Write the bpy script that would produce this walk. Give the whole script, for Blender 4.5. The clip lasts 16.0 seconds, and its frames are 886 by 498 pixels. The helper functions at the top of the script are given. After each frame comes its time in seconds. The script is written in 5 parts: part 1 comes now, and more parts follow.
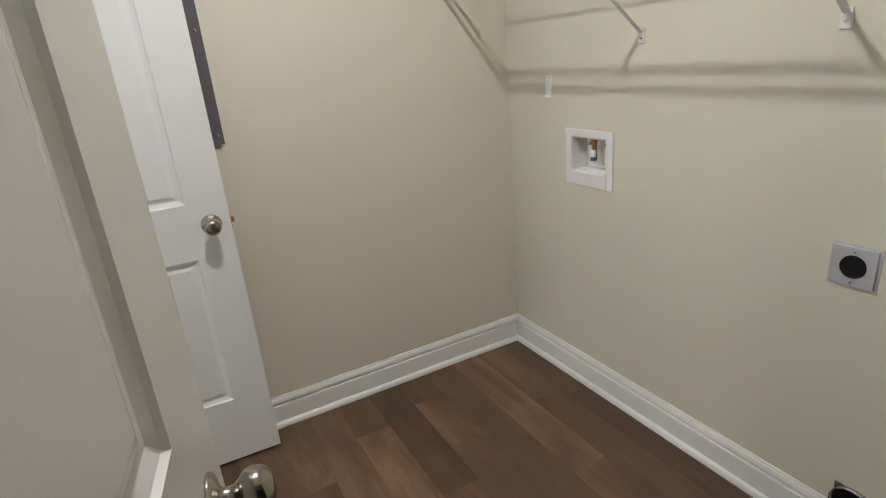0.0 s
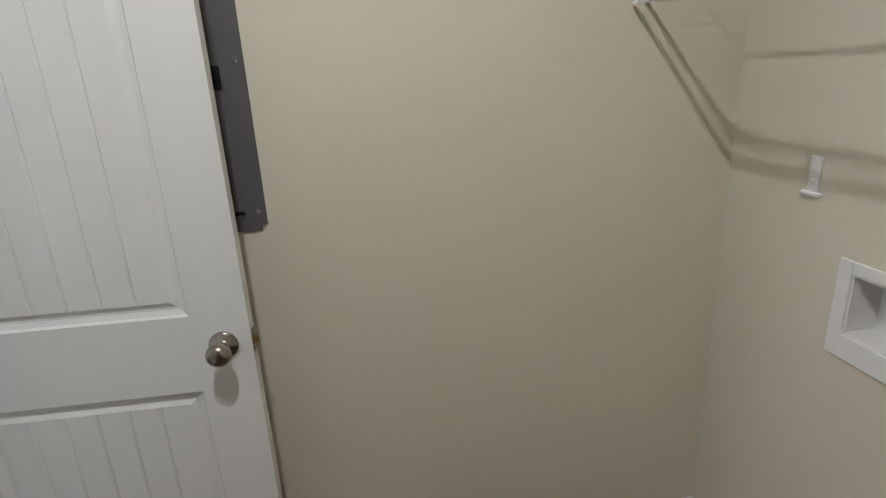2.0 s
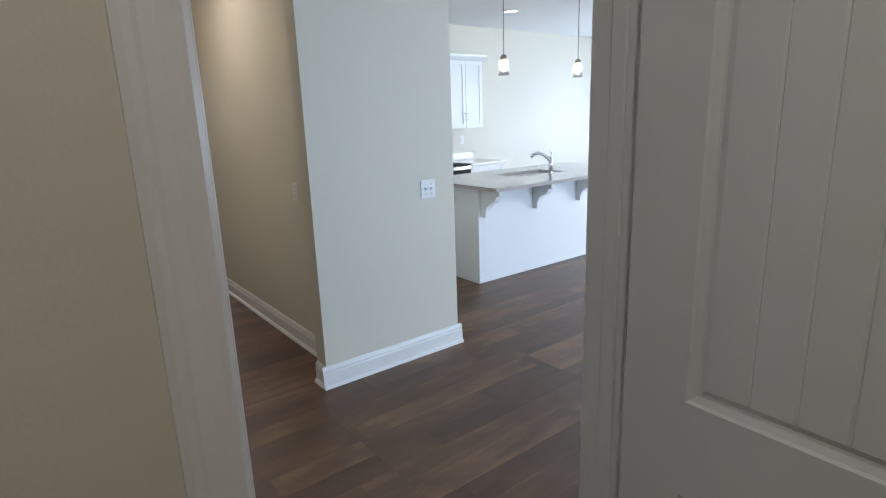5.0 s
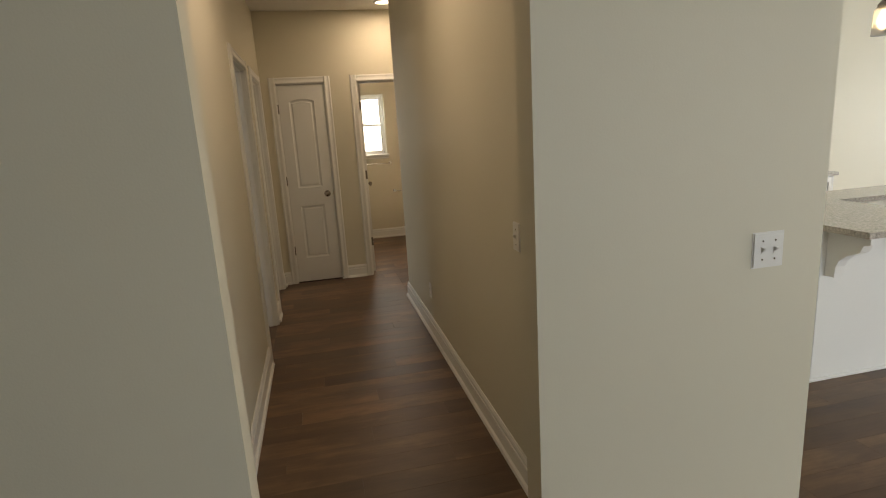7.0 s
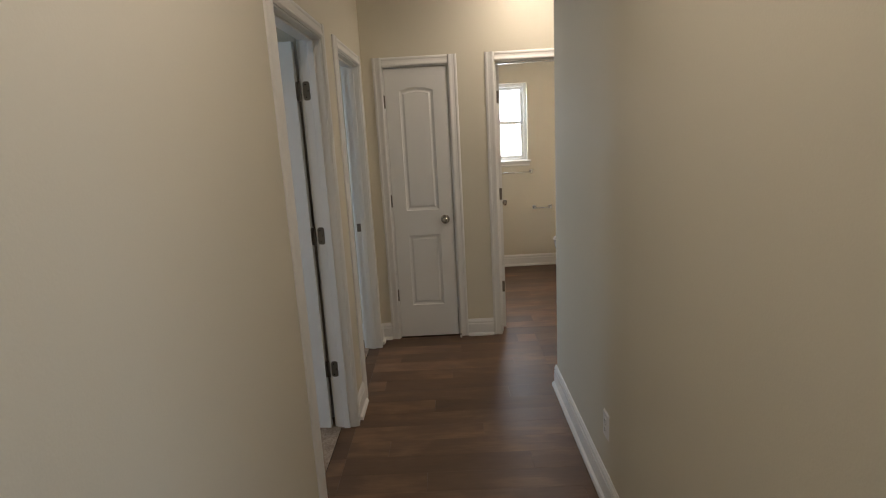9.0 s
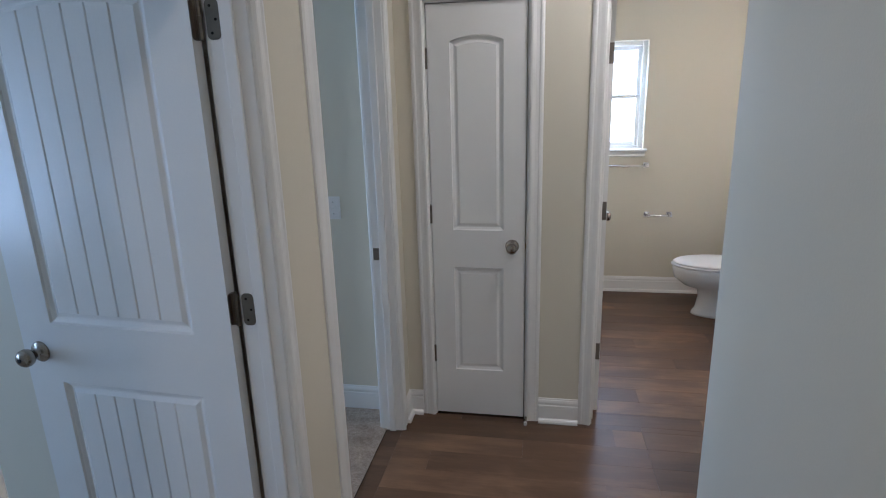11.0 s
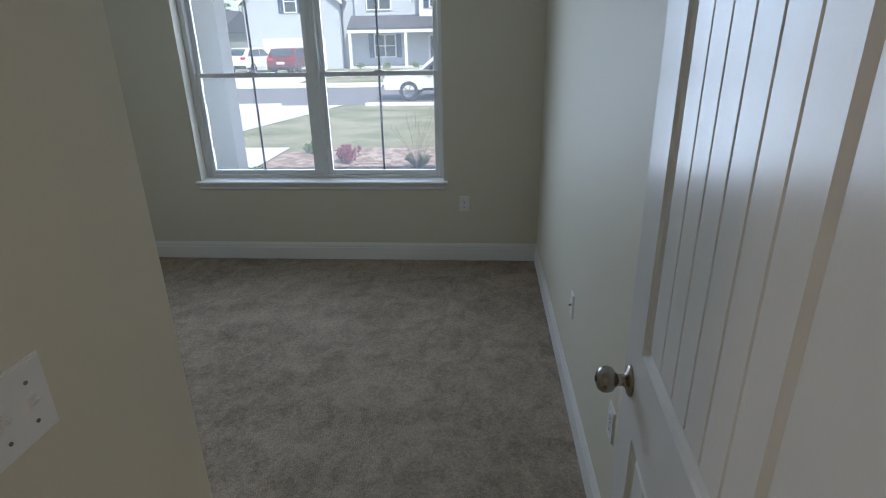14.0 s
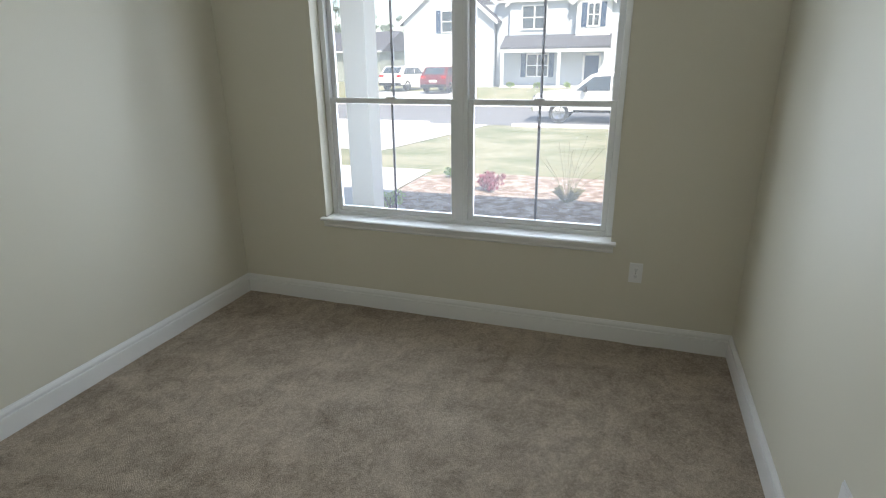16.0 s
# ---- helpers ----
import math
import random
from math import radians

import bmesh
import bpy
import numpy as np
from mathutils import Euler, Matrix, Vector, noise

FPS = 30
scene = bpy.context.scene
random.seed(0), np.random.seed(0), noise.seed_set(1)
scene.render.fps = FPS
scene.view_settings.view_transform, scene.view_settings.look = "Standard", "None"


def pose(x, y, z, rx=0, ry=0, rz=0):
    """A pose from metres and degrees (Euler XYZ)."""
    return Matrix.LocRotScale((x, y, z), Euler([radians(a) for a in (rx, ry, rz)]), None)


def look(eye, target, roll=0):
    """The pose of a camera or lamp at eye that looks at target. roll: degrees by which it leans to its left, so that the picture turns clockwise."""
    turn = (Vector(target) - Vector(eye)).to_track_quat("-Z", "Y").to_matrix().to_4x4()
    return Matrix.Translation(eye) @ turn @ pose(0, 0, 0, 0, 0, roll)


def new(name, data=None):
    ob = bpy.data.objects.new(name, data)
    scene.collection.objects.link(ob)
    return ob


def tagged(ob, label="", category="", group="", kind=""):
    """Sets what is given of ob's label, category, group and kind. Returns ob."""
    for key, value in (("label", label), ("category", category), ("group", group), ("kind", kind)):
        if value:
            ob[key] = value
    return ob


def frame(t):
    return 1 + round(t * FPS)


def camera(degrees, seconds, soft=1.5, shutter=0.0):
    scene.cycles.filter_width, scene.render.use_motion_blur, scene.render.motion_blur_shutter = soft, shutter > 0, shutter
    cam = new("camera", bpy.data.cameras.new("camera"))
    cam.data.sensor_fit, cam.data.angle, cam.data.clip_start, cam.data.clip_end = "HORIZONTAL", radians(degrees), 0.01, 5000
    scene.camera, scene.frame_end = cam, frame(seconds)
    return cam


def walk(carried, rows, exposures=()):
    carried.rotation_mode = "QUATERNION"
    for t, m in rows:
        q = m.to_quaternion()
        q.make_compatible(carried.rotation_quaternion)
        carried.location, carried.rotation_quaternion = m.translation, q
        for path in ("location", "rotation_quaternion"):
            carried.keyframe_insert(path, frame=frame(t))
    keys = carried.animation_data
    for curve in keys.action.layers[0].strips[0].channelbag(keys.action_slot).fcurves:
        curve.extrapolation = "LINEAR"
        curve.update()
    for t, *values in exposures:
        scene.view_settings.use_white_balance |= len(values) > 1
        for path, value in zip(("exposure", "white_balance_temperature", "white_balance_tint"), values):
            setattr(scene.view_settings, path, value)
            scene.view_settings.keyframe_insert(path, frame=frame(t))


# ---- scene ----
cam = camera(78.0, 16.0, soft=1.1)
PATH = [
    (0, (-0.899, 0.187, 1.407), (0.777, -0.674, 0.735), -5.1),
    (0.5, (-0.71, 0.041, 1.473), (0.783, -1.06, 0.725), -6.3),
    (1, (-0.555, -0.024, 1.489), (0.94, -1.135, 0.76), -6.3),
    (1.5, (-0.311, -0.14, 1.503), (1.389, -0.946, 0.826), -5.0),
    (2, (-0.154, -0.28, 1.502), (1.727, -0.561, 0.884), -2.8),
    (2.5, (-0.116, -0.315, 1.522), (1.77, 0.085, 0.992), -2.1),
    (3, (-0.11, -0.21, 1.548), (1.611, 0.686, 1.063), -1.4),
    (3.5, (-0.107, -0.184, 1.551), (1.394, 1.058, 1.1), -0.4),
    (3.7, (-0.103, -0.181, 1.553), (1.33, 1.141, 1.11), -0.2),
    (5.8, (0.513, 0.610, 1.51), (1.492, 2.288, 1.033), -3.1),
    (6, (0.604, 0.742, 1.519), (1.495, 2.470, 1.048), -3.1),
    (6.5, (0.704, 1.133, 1.513), (1.368, 2.965, 1.065), -3.5),
    (7, (0.825, 1.509, 1.525), (1.248, 3.416, 1.097), -3.5),
    (7.5, (0.964, 1.943, 1.570), (1.147, 3.886, 1.135), -3.3),
    (8, (0.919, 2.381, 1.558), (0.927, 4.335, 1.133), -3.7),
    (8.5, (0.898, 2.843, 1.585), (0.875, 4.799, 1.167), -3.1),
    (8.7, (0.920, 3.035, 1.583), (0.892, 4.991, 1.166), -3.1),
    (10.8, (1.086, 4.668, 1.592), (0.834, 6.589, 1.097), -1.6),
    (11, (1.056, 4.817, 1.601), (0.708, 6.721, 1.096), -1.6),
    (11.5, (0.985, 5.108, 1.563), (0.279, 6.901, 1.031), -1.7),
    (12, (0.913, 5.378, 1.548), (-0.256, 6.897, 0.979), -1.5),
    (12.5, (0.733, 5.547, 1.538), (-0.835, 6.618, 0.909), -1.5),
    (13, (0.597, 5.67, 1.546), (-1.207, 6.207, 0.87), -1.3),
    (13.5, (0.563, 5.798, 1.556), (-1.305, 5.817, 0.842), -1.0),
    (14, (0.535, 5.8, 1.572), (-1.323, 5.658, 0.848), -1.1),
    (14.5, (0.396, 5.664, 1.58), (-1.465, 5.548, 0.856), -1.1),
    (15, (0.213, 5.588, 1.566), (-1.661, 5.442, 0.883), -1.1),
    (15.5, (-0.007, 5.582, 1.579), (-1.868, 5.257, 0.922), -0.9),
    (16, (-0.249, 5.58, 1.584), (-2.034, 4.965, 0.925), -0.7),
]
EXPOSE = [
    (0.0, 2.18, 5450, 10), (1.0, 2.18, 5450, 10), (1.5, 1.95, 5450, 10), (2.0, 1.8, 5400, 10), (2.5, 1.05, 5250, 10), (3.5, 0.84, 6200, 10), (5.8, 0.1, 5500, 10), (6.5, -0.2, 6300, 10), (7.0, 0.0, 8000, 10), (7.5, 0.12, 8100, 10),
    (8.5, 0.2, 6900, 10), (10.8, 0.75, 4900, 10), (11.5, 0.6, 5200, 10), (12.0, 0.75, 5500, 10), (12.5, 0.35, 5800, 10), (13.0, -0.25, 5900, 10), (13.5, 0.05, 6000, 10), (14.0, 0.25, 6100, 10), (14.5, 0.5, 6200, 10), (15.0, 0.86, 6400, 10), (15.5, 0.9, 6600, 10), (16.0, 0.8, 6900, 10),
]
walk(cam, [(t, look(eye, target, roll)) for t, eye, target, roll in PATH], EXPOSE)
# ---- world ----
world = bpy.data.worlds.new("sky")
scene.world = world
world.use_nodes = True
wn = world.node_tree
sky = wn.nodes.new("ShaderNodeTexSky")
sky.sky_type, sky.sun_disc = "NISHITA", False
SUN_EL, SUN_AZ = radians(51), radians(54)
sky.sun_elevation, sky.sun_rotation = SUN_EL, SUN_AZ
wn.links.new(sky.outputs[0], wn.nodes["Background"].inputs[0])
wn.nodes["Background"].inputs[1].default_value = 0.13

sun_data = bpy.data.lights.new("sun", "SUN")
sun_data.energy, sun_data.angle, sun_data.color = 4.4, radians(0.6), (1.0, 0.95, 0.88)
sun = new("sun", sun_data)
sun_dir = Vector((math.sin(SUN_AZ) * math.cos(SUN_EL), math.cos(SUN_AZ) * math.cos(SUN_EL), math.sin(SUN_EL)))
sun.matrix_world = look(sun_dir * 50, (0, 0, 0))


def area_lamp(name, place, target, w, h, watts, colour, disk=False):
    d = bpy.data.lights.new(name, "AREA")
    d.shape = "DISK" if disk else "RECTANGLE"
    d.size, d.size_y, d.energy, d.color = w, h, watts, colour
    ob = new(name, d)
    ob.matrix_world = look(place, target)
    return ob


DAY, WARM = (0.66, 0.80, 1.0), (1.0, 0.81, 0.65)
area_lamp("window_light_bedroom", (-3.70, 4.63, 1.34), (3, 4.63, 2.7), 1.75, 1.45, 36, DAY)
area_lamp("window_light_dining", (9.2, 4.752, 1.36), (2, 3.3, 0.8), 1.85, 1.45, 85, DAY)
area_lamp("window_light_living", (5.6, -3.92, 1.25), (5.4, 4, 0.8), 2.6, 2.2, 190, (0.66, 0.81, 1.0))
# Fill lamp added for floor sheen, at an unseen rear opening.
area_lamp("unseen_patio_fill", (9.2, 1.5, 1.1), (3, 2.4, 0.6), 1.7, 2.0, 125, (0.95, 0.97, 1.0))
area_lamp("window_light_bath", (1.70, 9.62, 1.62), (1.9, 7, 1.0), 0.5, 0.8, 4, DAY)
area_lamp("window_light_bedroom_two", (-3.50, 6.86, 1.4), (0.3, 6.86, 1.0), 0.75, 1.3, 24, DAY)
area_lamp("laundry_lamp", (0.12, -0.12, 2.715), (0.12, -0.12, 0), 0.085, 0.085, 5.6, (1.0, 0.89, 0.76), True)
area_lamp("hall_lamp", (0.97, 4.3, 2.72), (0.97, 4.3, 0), 0.13, 0.13, 6.4, WARM, True)
area_lamp("hall_end_lamp", (1.62, 6.95, 2.72), (1.62, 6.95, 0), 0.13, 0.13, 7.2, WARM, True)
area_lamp("bath_lamp", (2.75, 8.3, 2.45), (2.3, 8.6, 0), 0.5, 0.1, 10, (1.0, 0.70, 0.47))


# ---- materials ----
def material(name, colour, rough=0.6, metal=0.0, vary=0.05, scale=6.0, fine=220.0, bump=0.0, bump_scale=None, spec=0.5, obj_random=0.0):
    """Principled surface with variation of tone at two scales and an optional fine relief."""
    m = bpy.data.materials.new(name)
    m.use_nodes = True
    nt = m.node_tree
    b = nt.nodes["Principled BSDF"]
    b.inputs["Roughness"].default_value, b.inputs["Metallic"].default_value = rough, metal
    b.inputs["Specular IOR Level"].default_value = spec
    tc = nt.nodes.new("ShaderNodeTexCoord")
    big, small = nt.nodes.new("ShaderNodeTexNoise"), nt.nodes.new("ShaderNodeTexNoise")
    big.inputs["Scale"].default_value, big.inputs["Detail"].default_value = scale, 3
    small.inputs["Scale"].default_value, small.inputs["Detail"].default_value = fine, 2
    for n in (big, small):
        nt.links.new(tc.outputs["Object"], n.inputs["Vector"])
    add = nt.nodes.new("ShaderNodeMath")
    nt.links.new(big.outputs["Fac"], add.inputs[0])
    nt.links.new(small.outputs["Fac"], add.inputs[1])
    src = add.outputs[0]
    if obj_random:
        oi = nt.nodes.new("ShaderNodeObjectInfo")
        mul = nt.nodes.new("ShaderNodeMath")
        mul.operation = "MULTIPLY_ADD"
        nt.links.new(oi.outputs["Random"], mul.inputs[0])
        mul.inputs[1].default_value = obj_random
        nt.links.new(src, mul.inputs[2])
        src = mul.outputs[0]
    mr = nt.nodes.new("ShaderNodeMapRange")
    mr.inputs["From Min"].default_value, mr.inputs["From Max"].default_value = 0.5, 1.5 + obj_random
    mr.inputs["To Min"].default_value, mr.inputs["To Max"].default_value = 1 - vary, 1 + vary
    nt.links.new(src, mr.inputs["Value"])
    mix = nt.nodes.new("ShaderNodeVectorMath")
    mix.operation = "SCALE"
    mix.inputs[0].default_value = colour
    nt.links.new(mr.outputs[0], mix.inputs["Scale"])
    nt.links.new(mix.outputs[0], b.inputs["Base Color"])
    rr = nt.nodes.new("ShaderNodeMapRange")
    rr.inputs["To Min"].default_value, rr.inputs["To Max"].default_value = max(0.02, rough - 0.06), min(1, rough + 0.06)
    nt.links.new(big.outputs["Fac"], rr.inputs["Value"])
    nt.links.new(rr.outputs[0], b.inputs["Roughness"])
    if bump:
        bn = nt.nodes.new("ShaderNodeTexNoise")
        bn.inputs["Scale"].default_value, bn.inputs["Detail"].default_value = bump_scale or fine, 3
        nt.links.new(tc.outputs["Object"], bn.inputs["Vector"])
        bp = nt.nodes.new("ShaderNodeBump")
        bp.inputs["Strength"].default_value, bp.inputs["Distance"].default_value = 1.0, bump
        nt.links.new(bn.outputs["Fac"], bp.inputs["Height"])
        nt.links.new(bp.outputs[0], b.inputs["Normal"])
    return m


def glow(name, colour, strength):
    m = bpy.data.materials.new(name)
    m.use_nodes = True
    b = m.node_tree.nodes["Principled BSDF"]
    b.inputs["Base Color"].default_value = (*colour, 1)
    b.inputs["Emission Color"].default_value = (*colour, 1)
    b.inputs["Emission Strength"].default_value = strength
    return m


def glass(name, colour=(1, 1, 1), rough=0.0):
    """Thin clear pane: mostly transparent with a mirror-like gloss."""
    m = bpy.data.materials.new(name)
    m.use_nodes = True
    nt = m.node_tree
    nt.nodes.remove(nt.nodes["Principled BSDF"])
    out = nt.nodes["Material Output"]
    tr, gl, mx = nt.nodes.new("ShaderNodeBsdfTransparent"), nt.nodes.new("ShaderNodeBsdfGlossy"), nt.nodes.new("ShaderNodeMixShader")
    fr = nt.nodes.new("ShaderNodeFresnel")
    fr.inputs["IOR"].default_value = 1.35
    tr.inputs["Color"].default_value = (*colour, 1)
    gl.inputs["Roughness"].default_value = rough
    nt.links.new(fr.outputs[0], mx.inputs[0])
    nt.links.new(tr.outputs[0], mx.inputs[1])
    nt.links.new(gl.outputs[0], mx.inputs[2])
    nt.links.new(mx.outputs[0], out.inputs["Surface"])
    return m


def veiled(name, haze, gloss_rough):
    """A pane that scatters some passing light, to imitate glare haze and lit-glass glow."""
    m = glass(name, rough=gloss_rough)
    nt = m.node_tree
    out = nt.nodes["Material Output"]
    src = out.inputs["Surface"].links[0].from_socket
    tl, mx = nt.nodes.new("ShaderNodeBsdfTranslucent"), nt.nodes.new("ShaderNodeMixShader")
    tl.inputs["Color"].default_value = (0.95, 0.95, 0.95, 1)
    mx.inputs[0].default_value = haze
    nt.links.new(src, mx.inputs[1])
    nt.links.new(tl.outputs[0], mx.inputs[2])
    nt.links.new(mx.outputs[0], out.inputs["Surface"])
    return m


def two_tone(name, c1, c2, scale, fine, rough=0.9, lo=0.4, hi=0.6, bump=0.02, grain=0.5):
    """Two colours mixed by noise at two scales, for ground and lawn."""
    m = bpy.data.materials.new(name)
    m.use_nodes = True
    nt = m.node_tree
    b = nt.nodes["Principled BSDF"]
    b.inputs["Roughness"].default_value = rough
    b.inputs["Specular IOR Level"].default_value = 0.15
    tc = nt.nodes.new("ShaderNodeTexCoord")
    n1, n2, mm = nt.nodes.new("ShaderNodeTexNoise"), nt.nodes.new("ShaderNodeTexNoise"), nt.nodes.new("ShaderNodeMath")
    for n, s in ((n1, scale), (n2, fine)):
        n.inputs["Scale"].default_value, n.inputs["Detail"].default_value = s, 5
        nt.links.new(tc.outputs["Object"], n.inputs["Vector"])
    mm.operation = "MULTIPLY_ADD"
    mm.inputs[1].default_value = grain
    nt.links.new(n2.outputs["Fac"], mm.inputs[0])
    nt.links.new(n1.outputs["Fac"], mm.inputs[2])
    rp = nt.nodes.new("ShaderNodeValToRGB")
    rp.color_ramp.elements[0].position, rp.color_ramp.elements[0].color = (lo + grain * 0.5) / (1 + max(0, grain - 0.5)), (*c1, 1)
    rp.color_ramp.elements[1].position, rp.color_ramp.elements[1].color = (hi + grain * 0.5) / (1 + max(0, grain - 0.5)), (*c2, 1)
    sc = nt.nodes.new("ShaderNodeMath")
    sc.operation = "DIVIDE"
    sc.inputs[1].default_value = 1 + max(0, grain - 0.5)
    nt.links.new(mm.outputs[0], sc.inputs[0])
    nt.links.new(sc.outputs[0], rp.inputs[0])
    nt.links.new(rp.outputs[0], b.inputs["Base Color"])
    bp = nt.nodes.new("ShaderNodeBump")
    bp.inputs["Distance"].default_value = bump
    nt.links.new(n2.outputs["Fac"], bp.inputs["Height"])
    nt.links.new(bp.outputs[0], b.inputs["Normal"])
    return m


def wood_floor():
    """Vinyl planks: brown wood print with grain along the length, tone by plank."""
    m = bpy.data.materials.new("plank_vinyl")
    m.use_nodes = True
    nt = m.node_tree
    b = nt.nodes["Principled BSDF"]
    tc, oi, geo = nt.nodes.new("ShaderNodeTexCoord"), nt.nodes.new("ShaderNodeObjectInfo"), nt.nodes.new("ShaderNodeNewGeometry")
    rnd = nt.nodes.new("ShaderNodeMath")
    nt.links.new(oi.outputs["Random"], rnd.inputs[0])
    nt.links.new(geo.outputs["Random Per Island"], rnd.inputs[1])
    fr = nt.nodes.new("ShaderNodeMath")
    fr.operation = "FRACT"
    nt.links.new(rnd.outputs[0], fr.inputs[0])
    off = nt.nodes.new("ShaderNodeCombineXYZ")
    mul = nt.nodes.new("ShaderNodeMath")
    mul.operation = "MULTIPLY"
    mul.inputs[1].default_value = 57.0
    nt.links.new(fr.outputs[0], mul.inputs[0])
    nt.links.new(mul.outputs[0], off.inputs["X"])
    nt.links.new(mul.outputs[0], off.inputs["Z"])
    addv = nt.nodes.new("ShaderNodeVectorMath")
    nt.links.new(tc.outputs["Object"], addv.inputs[0])
    nt.links.new(off.outputs[0], addv.inputs[1])

    def grain(sx, sy, detail):
        mp, n = nt.nodes.new("ShaderNodeMapping"), nt.nodes.new("ShaderNodeTexNoise")
        mp.inputs["Scale"].default_value = (sx, sy, 1)
        n.inputs["Scale"].default_value, n.inputs["Detail"].default_value, n.inputs["Distortion"].default_value = 1.0, detail, 0.6
        nt.links.new(addv.outputs[0], mp.inputs["Vector"])
        nt.links.new(mp.outputs[0], n.inputs["Vector"])
        return n.outputs["Fac"]

    g1, g2, g3 = grain(1.3, 8, 5), grain(9, 70, 4), grain(3.5, 6.0, 5)
    s1 = nt.nodes.new("ShaderNodeMath")
    s1.operation = "MULTIPLY_ADD"
    s1.inputs[1].default_value = 0.35
    nt.links.new(g2, s1.inputs[0])
    nt.links.new(g1, s1.inputs[2])
    s2 = nt.nodes.new("ShaderNodeMath")
    s2.operation = "MULTIPLY_ADD"
    s2.inputs[1].default_value = 0.75
    nt.links.new(g3, s2.inputs[0])
    nt.links.new(s1.outputs[0], s2.inputs[2])
    s3 = nt.nodes.new("ShaderNodeMath")
    s3.operation = "MULTIPLY_ADD"
    s3.inputs[1].default_value = 0.48
    nt.links.new(fr.outputs[0], s3.inputs[0])
    nt.links.new(s2.outputs[0], s3.inputs[2])
    ramp = nt.nodes.new("ShaderNodeValToRGB")
    ramp.color_ramp.elements[0].position, ramp.color_ramp.elements[0].color = 0.30, (0.048, 0.026, 0.015, 1)
    ramp.color_ramp.elements[1].position, ramp.color_ramp.elements[1].color = 0.85, (0.30, 0.175, 0.095, 1)
    mid = ramp.color_ramp.elements.new(0.58)
    mid.color = (0.122, 0.068, 0.037, 1)
    half = nt.nodes.new("ShaderNodeMath")
    half.operation = "MULTIPLY"
    half.inputs[1].default_value = 0.43
    nt.links.new(s3.outputs[0], half.inputs[0])
    nt.links.new(half.outputs[0], ramp.inputs[0])
    nt.links.new(ramp.outputs[0], b.inputs["Base Color"])
    rr = nt.nodes.new("ShaderNodeMapRange")
    rr.inputs["To Min"].default_value, rr.inputs["To Max"].default_value = 0.32, 0.52
    nt.links.new(g1, rr.inputs["Value"])
    nt.links.new(rr.outputs[0], b.inputs["Roughness"])
    bp = nt.nodes.new("ShaderNodeBump")
    bp.inputs["Distance"].default_value, bp.inputs["Strength"].default_value = 0.0006, 0.8
    nt.links.new(g2, bp.inputs["Height"])
    nt.links.new(bp.outputs[0], b.inputs["Normal"])
    return m


def carpet_pile():
    """Cut pile: brushed lighter and darker sweeps, footmarks and a speckled tuft grain."""
    m = bpy.data.materials.new("carpet_pile")
    m.use_nodes = True
    nt = m.node_tree
    b = nt.nodes["Principled BSDF"]
    b.inputs["Roughness"].default_value, b.inputs["Specular IOR Level"].default_value = 0.97, 0.1
    tc = nt.nodes.new("ShaderNodeTexCoord")
    total = None
    facs = []
    for sx, sy, scale, detail, bend, weight in ((1.0, 0.45, 2.3, 3, 1.6, 0.55), (0.8, 1.0, 9.0, 4, 1.0, 0.58), (1, 1, 70, 3, 0, 0.6), (1, 1, 240, 2, 0, 1.0)):
        mp, n, mul = nt.nodes.new("ShaderNodeMapping"), nt.nodes.new("ShaderNodeTexNoise"), nt.nodes.new("ShaderNodeMath")
        mp.inputs["Scale"].default_value, mp.inputs["Rotation"].default_value = (sx, sy, 1), (0, 0, 0.5)
        n.inputs["Scale"].default_value, n.inputs["Detail"].default_value, n.inputs["Distortion"].default_value = scale, detail, bend
        nt.links.new(tc.outputs["Object"], mp.inputs["Vector"])
        nt.links.new(mp.outputs[0], n.inputs["Vector"])
        mul.operation = "MULTIPLY_ADD"
        mul.inputs[1].default_value = weight
        nt.links.new(n.outputs["Fac"], mul.inputs[0])
        if total is None:
            mul.inputs[2].default_value = 0.5 - 0.5 * (0.55 + 0.58 + 0.6 + 1.0)
        else:
            nt.links.new(total, mul.inputs[2])
        total = mul.outputs[0]
        facs.append(n.outputs["Fac"])
    rp = nt.nodes.new("ShaderNodeValToRGB")
    rp.color_ramp.elements[0].position, rp.color_ramp.elements[0].color = 0.16, (0.235, 0.185, 0.142, 1)
    rp.color_ramp.elements[1].position, rp.color_ramp.elements[1].color = 0.80, (0.64, 0.53, 0.42, 1)
    nt.links.new(total, rp.inputs[0])
    nt.links.new(rp.outputs[0], b.inputs["Base Color"])
    bp = nt.nodes.new("ShaderNodeBump")
    bp.inputs["Distance"].default_value, bp.inputs["Strength"].default_value = 0.012, 0.9
    nt.links.new(facs[3], bp.inputs["Height"])
    nt.links.new(bp.outputs[0], b.inputs["Normal"])
    return m


PAINT = material("wall_paint", (0.685, 0.643, 0.528), 0.55, vary=0.02, scale=2.0, bump=0.0003, bump_scale=160)
CEIL = material("ceiling_paint", (0.78, 0.77, 0.74), 0.8, vary=0.02, scale=2.0, bump=0.0012, bump_scale=90)
TRIM = material("trim_paint", (0.80, 0.79, 0.76), 0.32, vary=0.02, scale=3.0, bump=0.0002, bump_scale=60)
DOORP = material("door_paint", (0.80, 0.795, 0.77), 0.24, vary=0.02, scale=3.0, bump=0.00012, bump_scale=140)
NICKEL = material("satin_nickel", (0.34, 0.305, 0.265), 0.22, 1.0, vary=0.06, scale=30)
CHROME = material("chrome", (0.75, 0.76, 0.78), 0.10, 1.0, vary=0.03, scale=20)
